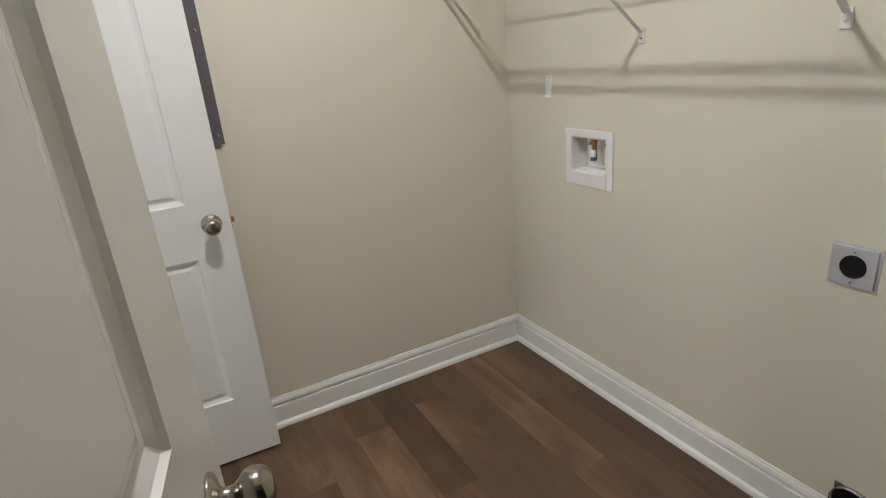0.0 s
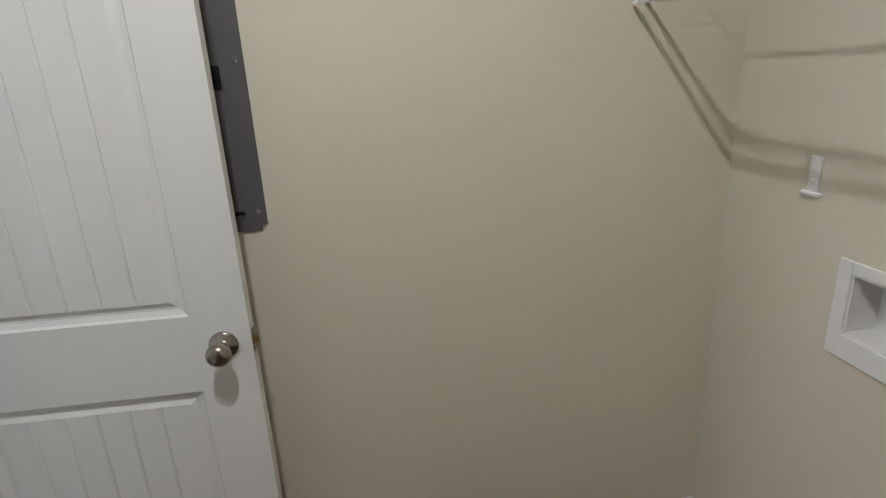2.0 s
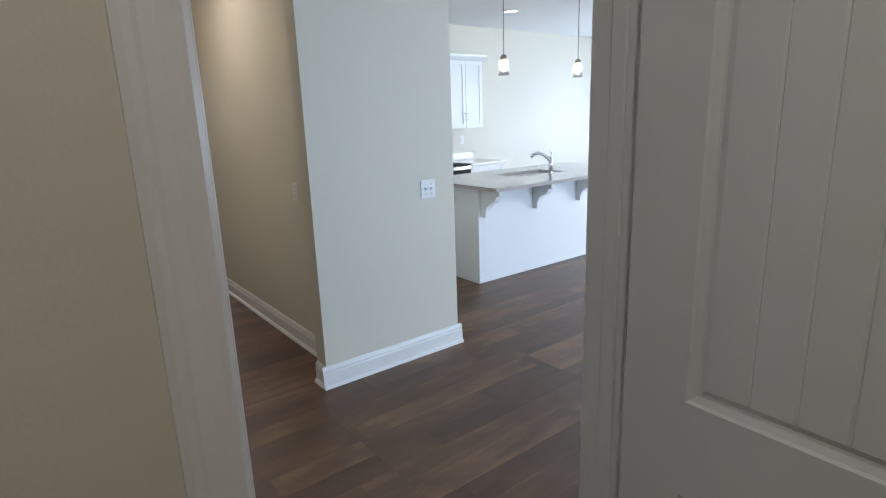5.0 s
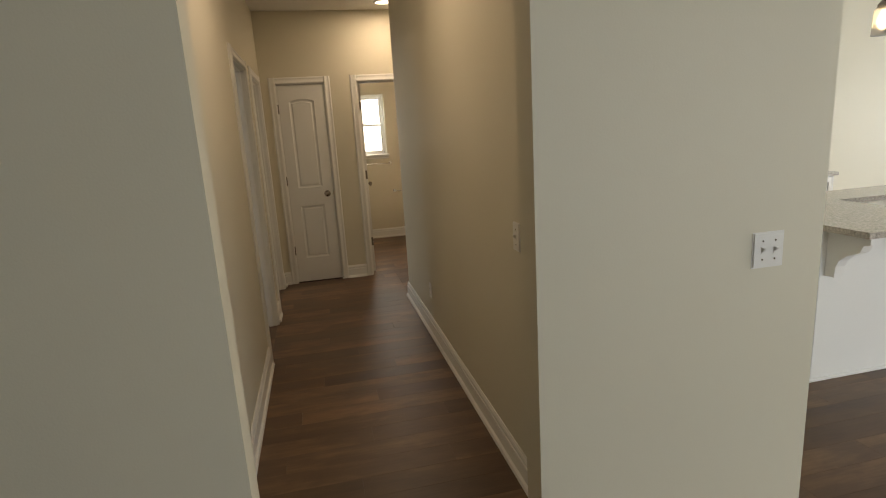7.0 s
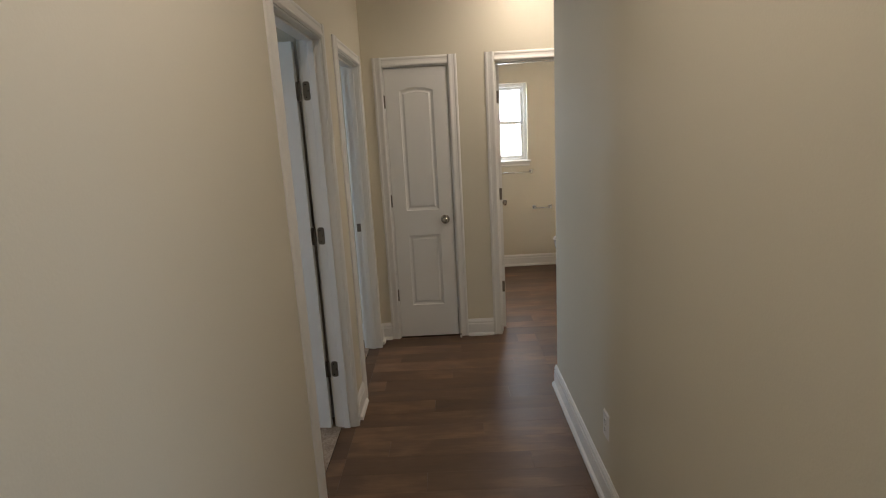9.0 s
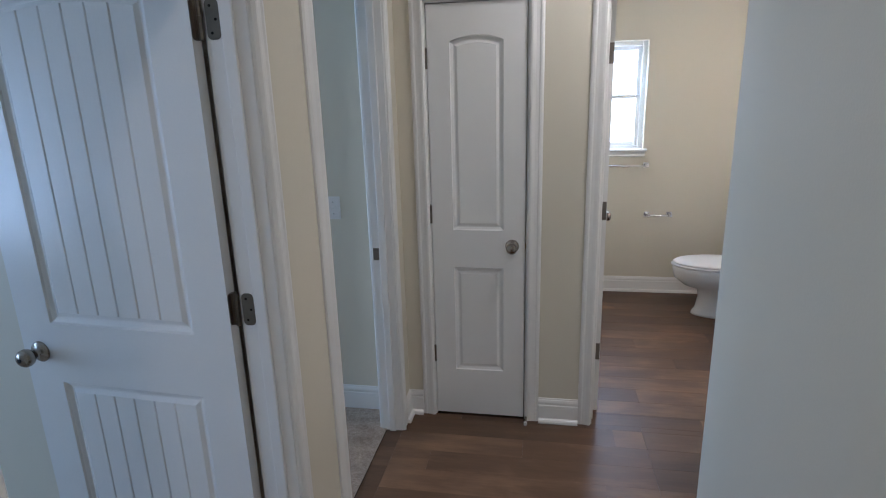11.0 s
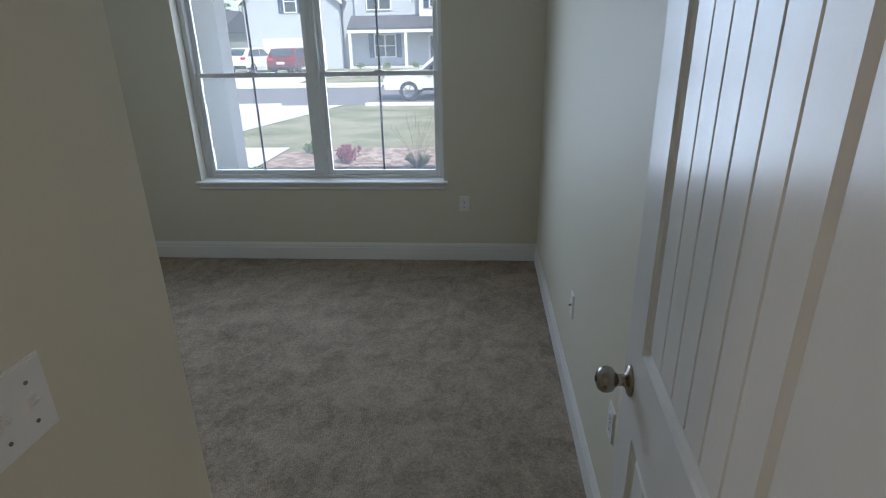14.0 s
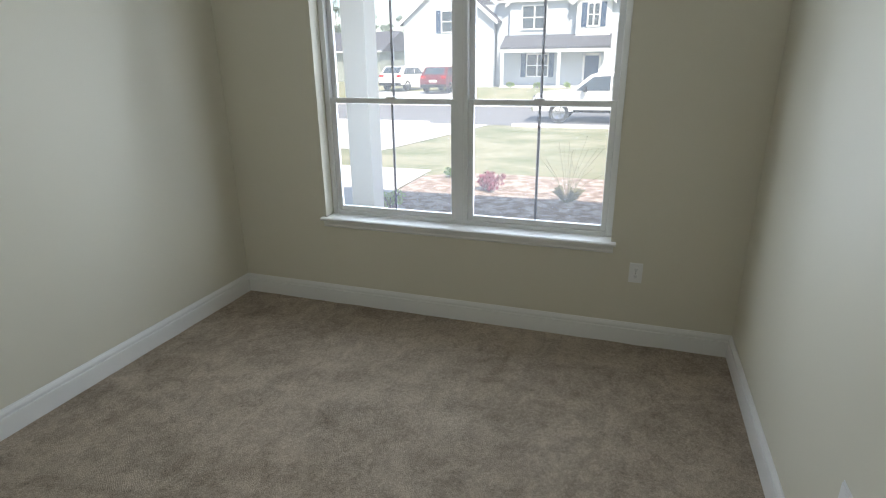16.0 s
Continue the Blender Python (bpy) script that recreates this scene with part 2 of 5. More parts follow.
BRONZE = material("hinge_steel", (0.22, 0.195, 0.165), 0.34, 1.0, vary=0.08, scale=40)
STEEL = material("brushed_steel", (0.42, 0.42, 0.43), 0.26, 1.0, vary=0.06, scale=30)
PANELG = material("grey_panel_enamel", (0.115, 0.108, 0.112), 0.42, 0.0, vary=0.05, scale=10, bump=0.0002, bump_scale=300)
PLASTIC = material("white_plastic", (0.80, 0.79, 0.77), 0.35, vary=0.02, scale=20)
LABELBLUE = material("blue_label", (0.10, 0.14, 0.32), 0.5, vary=0.05)
BLACK = material("black_plastic", (0.010, 0.010, 0.011), 0.55, vary=0.1, scale=40, spec=0.2)
BRASS = material("brass", (0.40, 0.29, 0.13), 0.35, 1.0, vary=0.1, scale=60)
RED = material("red_enamel", (0.45, 0.03, 0.02), 0.4, vary=0.05, scale=60)
VINYLW = material("white_vinyl", (0.82, 0.82, 0.81), 0.35, vary=0.02, scale=10)
CARPET = carpet_pile()
FLOORW = wood_floor()
SUBFLOOR = material("plank_gap", (0.02, 0.013, 0.01), 0.8)
GRANITE = material("granite", (0.43, 0.40, 0.365), 0.10, vary=0.75, scale=70, fine=240)
CABINET = material("cabinet_paint", (0.80, 0.81, 0.81), 0.35, vary=0.02, scale=4)
PORCELAIN = material("porcelain", (0.82, 0.82, 0.80), 0.08, vary=0.01, scale=5)
SCREENG = material("lcd_grey", (0.10, 0.11, 0.10), 0.15, vary=0.05, scale=20)
# Translucent share stands in for the pale glare over the outdoor view.
GLASS = veiled("glare_haze_glass", 0.028, 0.0)
# Frosted panes glow by themselves in place of daylight behind them.
FROST = glow("daylight_glow_frosted_pane", (0.95, 0.98, 1.0), 5.0)
BULB = glow("lit_bulb", (1.0, 0.78, 0.50), 6.0)
# Stronger scatter imitates the glow of clear glass round a lit bulb.
SHADEG = veiled("lit_shade_glass", 0.26, 0.2)
PLATESTEEL = material("satin_steel_plate", (0.60, 0.60, 0.62), 0.42, 0.55, vary=0.05, scale=30)
# Grey puts the backlit shade of the window bars into their colour.
MUNTIN = material("backlit_grey_grille_bar", (0.26, 0.26, 0.28), 0.5, vary=0.03)
LENSM = glow("lamp_lens", (1.0, 0.88, 0.70), 9.0)


# ---- building helpers ----
def link(name, bm, mat, parent=None, smooth=False):
    me = bpy.data.meshes.new(name)
    bmesh.ops.recalc_face_normals(bm, faces=bm.faces)
    bm.to_mesh(me)
    bm.free()
    me.materials.append(mat)
    if smooth:
        for p in me.polygons:
            p.use_smooth = True
    ob = new(name, me)
    if parent is not None:
        ob.parent = parent
    return ob


def part(name, bm, mat, parent, label="", smooth=False):
    ob = link(name, bm, mat, parent, smooth)
    return tagged(ob, label=label) if label else ob


def thing(name, label, category, m=None, group=""):
    ob = new(name)
    ob.empty_display_size = 0.05
    if m is not None:
        ob.matrix_world = m
    return tagged(ob, label=label, category=category, group=group)


def structure(name, bm, mat, label="", category="", smooth=False):
    return tagged(link(name, bm, mat, None, smooth), label=label, category=category, kind="structure")


def box(bm, x0, y0, z0, x1, y1, z1, bevel=0.0, seg=1):
    r = bmesh.ops.create_cube(bm, size=1.0, matrix=Matrix.Translation(((x0 + x1) / 2, (y0 + y1) / 2, (z0 + z1) / 2)) @ Matrix.Diagonal((abs(x1 - x0), abs(y1 - y0), abs(z1 - z0), 1)))
    if bevel:
        edges = list({e for v in r["verts"] for e in v.link_edges})
        bmesh.ops.bevel(bm, geom=edges, offset=bevel, segments=seg, affect="EDGES", profile=0.6)
    return bm


def boxes(*rows, bevel=0.0):
    bm = bmesh.new()
    for r in rows:
        box(bm, *r, bevel=bevel)
    return bm


def cyl(bm, a, b, r0, r1=None, n=16, caps=True):
    """A rod or cone from a to b."""
    a, b = Vector(a), Vector(b)
    d = b - a
    m = Matrix.Translation((a + b) / 2) @ d.to_track_quat("Z", "Y").to_matrix().to_4x4()
    bmesh.ops.create_cone(bm, cap_ends=caps, segments=n, radius1=r0, radius2=r0 if r1 is None else r1, depth=d.length, matrix=m)
    return bm


def lathe(bm, profile, n=24, m=None):
    """Turns rows of (radius, height) round z."""
    m = m or Matrix()
    rings = []
    for r, z in profile:
        if r < 1e-5:
            rings.append([bm.verts.new(m @ Vector((0, 0, z)))])
        else:
            rings.append([bm.verts.new(m @ Vector((r * math.cos(2 * math.pi * i / n), r * math.sin(2 * math.pi * i / n), z))) for i in range(n)])
    for p, q in zip(rings, rings[1:]):
        for i in range(n):
            j = (i + 1) % n
            if len(p) == 1 and len(q) > 1:
                bm.faces.new((p[0], q[i], q[j]))
            elif len(q) == 1 and len(p) > 1:
                bm.faces.new((p[i], p[j], q[0]))
            elif len(p) > 1:
                bm.faces.new((p[i], p[j], q[j], q[i]))
    return bm


def prism(bm, outline, axis_a, axis_b, origin, depth_vec):
    """Pushes a flat outline of (a, b) points along depth_vec."""
    A, B, O, D = Vector(axis_a), Vector(axis_b), Vector(origin), Vector(depth_vec)
    v0 = [bm.verts.new(O + A * a + B * b) for a, b in outline]
    v1 = [bm.verts.new(v.co + D) for v in v0]
    n = len(v0)
    bm.faces.new(v0)
    bm.faces.new(list(reversed(v1)))
    for i in range(n):
        bm.faces.new((v0[i], v1[i], v1[(i + 1) % n], v0[(i + 1) % n]))
    return bm


def tube(bm, pts, r, n=10):
    for a, b in zip(pts, pts[1:]):
        cyl(bm, a, b, r, n=n)
    for p in pts[1:-1]:
        bmesh.ops.create_uvsphere(bm, u_segments=n, v_segments=6, radius=r, matrix=Matrix.Translation(p))
    return bm


def wall(name, axis, c0, c1, a0, a1, openings=(), top=2.74, label="", bottom=0.0):
    """A straight wall along an axis between a0 and a1, c0 to c1 thick, with openings (a0, a1, z0, z1)."""
    bm = bmesh.new()

    def put(p, q, z0, z1):
        if q - p > 1e-4 and z1 - z0 > 1e-4:
            if axis == "x":
                box(bm, p, c0, z0, q, c1, z1)
            else:
                box(bm, c0, p, z0, c1, q, z1)

    at = a0
    for p, q, z0, z1 in sorted(openings):
        put(at, p, bottom, top)
        put(p, q, bottom, z0)
        put(p, q, z1, top)
        at = q
    put(at, a1, bottom, top)
    return structure(name, bm, PAINT, label or "cream painted drywall wall, smooth matt finish", "wall")


BASE = [(0, 0), (0.015, 0), (0.015, 0.090), (0.0135, 0.095), (0.008, 0.096), (0.008, 0.103), (0.0125, 0.105), (0.0125, 0.112), (0.009, 0.122), (0.0055, 0.127), (0.0045, 0.132), (0, 0.133)]
SHOE = [(0.014, 0), (0.030, 0), (0.029, 0.010), (0.025, 0.018), (0.014, 0.024)]


def baseboard(x0, y0, x1, y1, nx, ny, lift=0.0, shoe=True):
    """Skirting along a wall foot from one point to another, standing out towards (nx, ny)."""
    bm = bmesh.new()
    d = Vector((x1 - x0, y1 - y0, 0))
    prism(bm, BASE, (nx, ny, 0), (0, 0, 1), (x0, y0, lift), d)
    if shoe:
        prism(bm, SHOE, (nx, ny, 0), (0, 0, 1), (x0, y0, lift), d)
    return structure("baseboard", bm, TRIM, "white painted moulded baseboard at the wall foot", "baseboard")


CASE = [(0, 0), (0.066, 0), (0.066, 0.008), (0.058, 0.013), (0.050, 0.014), (0.044, 0.011), (0.030, 0.013), (0.016, 0.018), (0.008, 0.018), (0.0, 0.010)]


def casing(parent, m, w, h, side):
    """Door trim round an opening w by h in the local wall frame, on the face y = side[0], standing out along side[1]."""
    y, s = side
    for name, o, a, d in (
        ("side_casing", (0, y, 0), (-1, 0, 0), (0, 0, h + 0.053)),
        ("side_casing", (w, y, 0), (1, 0, 0), (0, 0, h + 0.053)),
    ):
        bm = bmesh.new()
        prism(bm, [(a_ - 0.013, b_) for a_, b_ in CASE], a, (0, s, 0), o, d)
        part(name, bm, TRIM, parent)
    bm = bmesh.new()
    prism(bm, [(a_ - 0.013, b_) for a_, b_ in CASE], (0, 0, 1), (0, s, 0), (0.013, y, h), (w - 0.026, 0, 0))
    part("head_casing", bm, TRIM, parent)


def rounded(w, h, r, n=4):
    """Outline of a plate w by h with rounded corners, centred."""
    pts = []
    for cx, cz, a0 in ((w / 2 - r, h / 2 - r, 0), (r - w / 2, h / 2 - r, 90), (r - w / 2, r - h / 2, 180), (w / 2 - r, r - h / 2, 270)):
        pts += [(cx + r * math.cos(radians(a0 + 90 * i / n)), cz + r * math.sin(radians(a0 + 90 * i / n))) for i in range(n + 1)]
    return pts


def door_frame(name, m, w, h, t, stop_y, strike=None, hinges=None, label="white painted door frame with moulded casing", faces=(True, True), stop=0.010):
    """Jambs, stops and casings in a wall t thick; local x along the wall, y through it."""
    f = thing(name, label, "door frame", m)
    f["kind"] = "structure"
    j = 0.018
    for nm, r in (("jamb", (0, -0.002, 0, j, t + 0.002, h)), ("jamb", (w - j, -0.002, 0, w, t + 0.002, h)), ("head_jamb", (j, -0.002, h - j, w - j, t + 0.002, h))):
        part(nm, boxes(r, bevel=0.002), TRIM, f)
    s = stop
    for r in ((j, stop_y, 0, j + s, stop_y + 0.034, h - j), (w - j - s, stop_y, 0, w - j, stop_y + 0.034, h - j), (j + s, stop_y, h - j - s, w - j - s, stop_y + 0.034, h - j)):
        part("door_stop", boxes(r, bevel=0.003), TRIM, f)
    if faces[0]:
        casing(f, m, w, h, (0.0, -1))
    if faces[1]:
        casing(f, m, w, h, (t, 1))
    if hinges:
        hx, hy = hinges
        for z in (0.352, 1.09, 1.812):
            d = 0.002 if hx < w / 2 else -0.002
            hp = part("hinge_plate", prism(bmesh.new(), rounded(0.034, 0.09, 0.012), (0, 1, 0), (0, 0, 1), (hx, hy, z), (d, 0, 0)), BRONZE, f, "dull nickel hinge plate with screws")
            for k in (-0.03, 0.0, 0.03):
                part("screw", cyl(bmesh.new(), (hx + d, hy - 0.008 + abs(k) * 0.4, z + k), (hx + d * 1.3, hy - 0.008 + abs(k) * 0.4, z + k), 0.0035, n=8), BLACK, hp)
    if strike:
        sx, sy, sz = strike
        d = 0.0015 if sx < w / 2 else -0.0015
        part("strike_plate", boxes((sx, sy - 0.014, sz - 0.029, sx + d, sy + 0.014, sz + 0.029), (sx + d, sy - 0.009, sz - 0.012, sx + 2 * d, sy + 0.004, sz + 0.012)), BRONZE, f, "dull metal strike plate")
    return f


def panel_face(bm, x0, x1, z0, z1, y, s, arch, planks, mould=1.0):
    """One sunk door panel with a moulded edge and a planked field; s is the way out of the face."""
    n = 12
    cx, hw = (x0 + x1) / 2, (x1 - x0) / 2

    def loop(inset, depth):
        pts = [(x0 + inset, z0 + inset), (x1 - inset, z0 + inset)]
        for i in range(n + 1):
            x = x1 - inset - (x1 - x0 - 2 * inset) * i / n
            pts.append((x, z1 - inset - arch * ((x - cx) / hw) ** 2))
        return [bm.verts.new((px, y - s * depth, pz)) for px, pz in pts]

    loops = [loop(i * mould, d) for i, d in ((0, 0), (0.004, 0.006), (0.016, 0.011), (0.022, 0.011), (0.034, 0.005))]
    for p, q in zip(loops, loops[1:]):
        k = len(p)
        for i in range(k):
            bm.faces.new((p[i], p[(i + 1) % k], q[(i + 1) % k], q[i]))
    fi = 0.034 * mould
    a, b = x0 + fi, x1 - fi
    wd = (b - a) / planks
    g = 0.0035

    def top(x):
        return z1 - fi - arch * ((x - cx) / hw) ** 2

    def strip(p, q, dp, dq):
        v = [bm.verts.new((p, y - s * dp, z0 + fi)), bm.verts.new((q, y - s * dq, z0 + fi)), bm.verts.new((q, y - s * dq, top(q))), bm.verts.new((p, y - s * dp, top(p)))]
        bm.faces.new(v)

    for i in range(planks):
        p, q = a + wd * i, a + wd * (i + 1)
        lo = p + (g if i else 0)
        hi = q - (g if i < planks - 1 else 0)
        steps = 3
        for k in range(steps):
            strip(lo + (hi - lo) * k / steps, lo + (hi - lo) * (k + 1) / steps, 0.005, 0.005)
        if i < planks - 1:
            strip(hi, q, 0.005, 0.0095)
            strip(q, q + g, 0.0095, 0.005)


def door_leaf_mesh(w, h, planks, stile, rails=(0.255, 0.81, 1.0, 1.895), arch=0.026, mould=1.0):
    """A two-panel planked door slab; x 0..w from the hinge, y 0..0.035, z 0..h."""
    bm = bmesh.new()
    t = 0.035
    zb, zl, zu, zt = rails
    x0, x1 = stile, w - stile
    n = 12
    cx, hw = w / 2, (x1 - x0) / 2
    for y, s in ((0.0, -1), (t, 1)):
        def q(a, b, c, d):
            bm.faces.new([bm.verts.new((p[0], y, p[1])) for p in (a, b, c, d)])
        q((0, 0), (x0, 0), (x0, h), (0, h))
        q((x1, 0), (w, 0), (w, h), (x1, h))
        q((x0, 0), (x1, 0), (x1, zb), (x0, zb))
        q((x0, zl), (x1, zl), (x1, zu), (x0, zu))
        for i in range(n):
            a, b = x0 + (x1 - x0) * i / n, x0 + (x1 - x0) * (i + 1) / n
            q((a, zt - arch * ((a - cx) / hw) ** 2), (b, zt - arch * ((b - cx) / hw) ** 2), (b, h), (a, h))
        panel_face(bm, x0, x1, zb, zl, y, s, 0.0, planks, mould)
        panel_face(bm, x0, x1, zu, zt, y, s, arch, planks, mould)
    for a, b in (((0, 0), (w, 0)), ((w, 0), (w, h)), ((w, h), (0, h)), ((0, h), (0, 0))):
        bm.faces.new([bm.verts.new(p) for p in ((a[0], 0, a[1]), (b[0], 0, b[1]), (b[0], t, b[1]), (a[0], t, a[1]))])
    bmesh.ops.remove_doubles(bm, verts=bm.verts, dist=0.00005)
    return bm


KNOB = [(0.0, 0.0), (0.033, 0.0), (0.033, 0.003), (0.029, 0.007), (0.016, 0.011), (0.0125, 0.015), (0.0125, 0.026), (0.017, 0.031), (0.0245, 0.037), (0.0275, 0.046), (0.0265, 0.056), (0.021, 0.064), (0.013, 0.068), (0.0, 0.069)]


def door(name, label, m, w, h, planks, stile, knob_z=0.935, hinge_face=0.0, privacy=False, pin=None, backset=0.062, rails=(0.255, 0.81, 1.0, 1.895), mould=1.0):
    """A hung door leaf with knobs, latch and three hinges. m puts the hinge corner, x along the leaf."""
    d = thing(name, label, "door", m)
    leaf = part("leaf", door_leaf_mesh(w, h, planks, stile, rails, mould=mould), DOORP, d)
    leaf.location.z = 0.012
    for y, rx in ((0.0, 90), (0.035, -90)):
        bm = lathe(bmesh.new(), KNOB, 24)
        k = part("knob", bm, NICKEL, d, "satin nickel round knob", True)
        k.matrix_basis = pose(w - backset, y, knob_z, rx, 0, 0)
        if privacy:
            bm = cyl(bmesh.new(), (0, 0, 0.066), (0, 0, 0.0705), 0.006, n=12)
            part("keyhole", bm, BLACK, k)
    part("latch_plate", boxes((w, 0.006, knob_z - 0.028, w + 0.0015, 0.029, knob_z + 0.028)), NICKEL, d)
    bm = bmesh.new()
    prism(bm, [(0, 0), (0.011, 0.003), (0.011, 0.006), (0, 0.014)], (1, 0, 0), (0, 1, 0), (w + 0.0015, 0.010, knob_z - 0.008), (0, 0, 0.016))
    part("latch_bolt", bm, BRASS, d)
    px, py = pin or (-0.004, hinge_face)
    for z in (0.352, 1.09, 1.812):
        bm = bmesh.new()
        for k in range(5):
            cyl(bm, (px, py, z - 0.045 + k * 0.018), (px, py, z - 0.0275 + k * 0.018), 0.006, n=12)
        cyl(bm, (px, py, z + 0.045), (px, py, z + 0.050), 0.0045, 0.002, n=12)
        if pin:
            prism(bm, rounded(0.034, 0.09, 0.012), (0, 1, 0), (0, 0, 1), (-0.0022, 0.0175, z), (0.002, 0, 0))
            box(bm, px, py - 0.002, z - 0.044, -0.0015, py + 0.002, z + 0.044)
        else:
            s = 1 if py < 0.01 else -1
            box(bm, -0.0025, py + s * 0.001, z - 0.045, -0.0003, py + s * 0.033, z + 0.045)
        part("hinge", bm, BRONZE, d, "dull nickel butt hinge", False)
    return d


# ---- large structure ----
H = 2.74
T = 0.115
wall("wall_front", "y", -3.45, -3.27, -3.9, 9.7, [(3.735, 5.525, 0.60, 2.08), (6.46, 7.26, 0.70, 2.08)])
# The opening at y 0.6 to 2.4 is added for the patio fill.
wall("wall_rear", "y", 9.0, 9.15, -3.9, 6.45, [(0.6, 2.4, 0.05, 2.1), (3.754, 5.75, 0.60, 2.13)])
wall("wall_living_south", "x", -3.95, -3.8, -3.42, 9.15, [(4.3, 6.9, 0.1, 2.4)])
wall("wall_kitchen", "x", 6.30, 6.455, 1.575, 9.0)
wall("wall_bath_end", "x", 9.55, 9.7, -3.27, 3.6, [(1.29, 1.87, 1.21, 2.06)])
wall("wall_hall_right", "y", 1.575, 1.69, 3.05, 6.30)
wall("wall_hall_front", "x", 2.932, 3.05, 1.41, 2.405)
wall("wall_pantry_side", "y", 2.29, 2.405, 3.05, 6.30)
wall("wall_entry_left", "x", 2.932, 3.05, -3.27, 0.56)
wall("wall_hall_left", "y", 0.28, 0.38, 3.05, 7.4, [(5.296, 6.096, 0, 2.065), (6.429, 7.229, 0, 2.065)])
wall("wall_hall_end", "x", 7.4, 7.515, -3.27, 2.72, [(0.511, 1.010, 0, 2.065), (1.315, 2.062, 0, 2.065)])
wall("wall_vestibule_side", "y", 2.72, 2.83, 6.455, 7.515)
wall("wall_bath_right", "y", 2.80, 2.91, 7.515, 9.55)
wall("wall_bath_left", "y", 1.10, 1.20, 7.515, 9.55)
wall("wall_linen_back", "x", 8.1, 8.2, 0.2, 1.10)
wall("wall_bedroom_right", "x", 6.20, 6.315, -3.27, 0.28)
wall("wall_closet_side", "x", 5.10, 5.20, -0.37, 0.28)
wall("wall_closet_front", "y", -0.37, -0.27, 3.05, 5.10)
wall("wall_laundry_door", "x", 0.745, 0.86, -3.27, 1.282, [(0.310, 1.106, 0, 2.065)])
wall("wall_laundry_right", "y", 1.167, 1.282, -1.382, 0.745)
wall("wall_laundry_back", "x", -1.382, -1.267, -3.27, 1.167, [(-0.415, -0.315, 0.105, 0.205), (0.567, 0.753, 0.930, 1.065)])
wall("wall_laundry_left", "y", -1.165, -1.05, -1.267, 0.745, [(-0.53, 0.36, 0, 2.065)])
structure("ceiling", boxes((-3.42, -3.95, H, 9.15, 9.7, H + 0.15)), CEIL, "white flat ceiling with a light texture", "ceiling")
structure("floor_slab", boxes((-3.42, -3.95, -0.25, 9.15, 9.7, -0.006)), SUBFLOOR, "dark sub-floor under the planks", "floor")
structure("header_beam", boxes((0.56, 2.932, 2.44, 1.41, 3.05, H)), PAINT, "cream painted drywall header over the hall opening", "wall")

# carpet in the two bedrooms
for nm, rects in (("carpet", ((-3.27, 3.05, -0.37, 6.20), (-0.37, 5.20, 0.30, 6.20))), ("carpet", ((-3.27, 6.315, 0.30, 7.4),))):
    bm = bmesh.new()
    for x0, y0, x1, y1 in rects:
        nx, ny = max(2, int((x1 - x0) / 0.05)), max(2, int((y1 - y0) / 0.05))
        grid = [[bm.verts.new((x0 + (x1 - x0) * i / nx, y0 + (y1 - y0) * j / ny, 0.006 + 0.004 * noise.noise(Vector((i * 0.31, j * 0.31, 0))))) for j in range(ny + 1)] for i in range(nx + 1)]
        for i in range(nx):
            for j in range(ny):
                bm.faces.new((grid[i][j], grid[i + 1][j], grid[i + 1][j + 1], grid[i][j + 1]))
    structure(nm, bm, CARPET, "beige cut-pile carpet with brushed marks", "carpet", True)

# skirting
for r in (
    (1.167, -1.267, 1.167, 0.745, -1, 0), (-1.05, -1.267, 1.167, -1.267, 0, 1), (-1.05, -1.267, -1.05, -0.583, 1, 0),
    (-1.05, 0.745, 0.264, 0.745, 0, -1), (-3.27, 0.86, 0.264, 0.86, 0, 1), (1.174, 0.86, 1.282, 0.86, 0, 1),
    (1.282, 0.86, 1.282, -3.8, 1, 0), (1.382, 2.932, 2.433, 2.932, 0, -1), (1.41, 2.932, 1.41, 3.05, -1, 0), (2.405, 2.932, 2.405, 6.30, 1, 0),
    (1.575, 3.05, 1.575, 6.483, -1, 0), (1.575, 6.455, 2.72, 6.455, 0, 1), (-3.27, 2.932, 0.588, 2.932, 0, -1), (0.56, 2.932, 0.56, 3.05, 1, 0),
    (0.38, 3.05, 0.38, 5.243, 1, 0), (0.38, 6.149, 0.38, 6.376, 1, 0), (0.38, 7.282, 0.38, 7.4, 1, 0),
    (0.38, 7.4, 0.458, 7.4, 0, -1), (1.063, 7.4, 1.262, 7.4, 0, -1), (2.115, 7.4, 2.72, 7.4, 0, -1),
    (1.20, 9.55, 2.80, 9.55, 0, -1), (2.80, 7.515, 2.80, 9.55, -1, 0), (1.20, 7.515, 1.20, 9.55, 1, 0),
    (9.0, -3.8, 9.0, 6.30, -1, 0), (5.55, 6.30, 9.0, 6.30, 0, -1),
):
    baseboard(*r)
for r in (
    (-3.27, 3.05, -3.27, 6.20, 1, 0), (-3.27, 6.20, 0.28, 6.20, 0, -1), (-3.27, 3.05, -0.37, 3.05, 0, 1), (-0.37, 3.05, -0.37, 5.20, -1, 0),
    (-0.384, 5.20, 0.265, 5.20, 0, 1), (-3.27, 7.4, 0.265, 7.4, 0, -1), (-3.27, 6.315, 0.265, 6.315, 0, 1),
):
    baseboard(*r, lift=0.004, shoe=False)

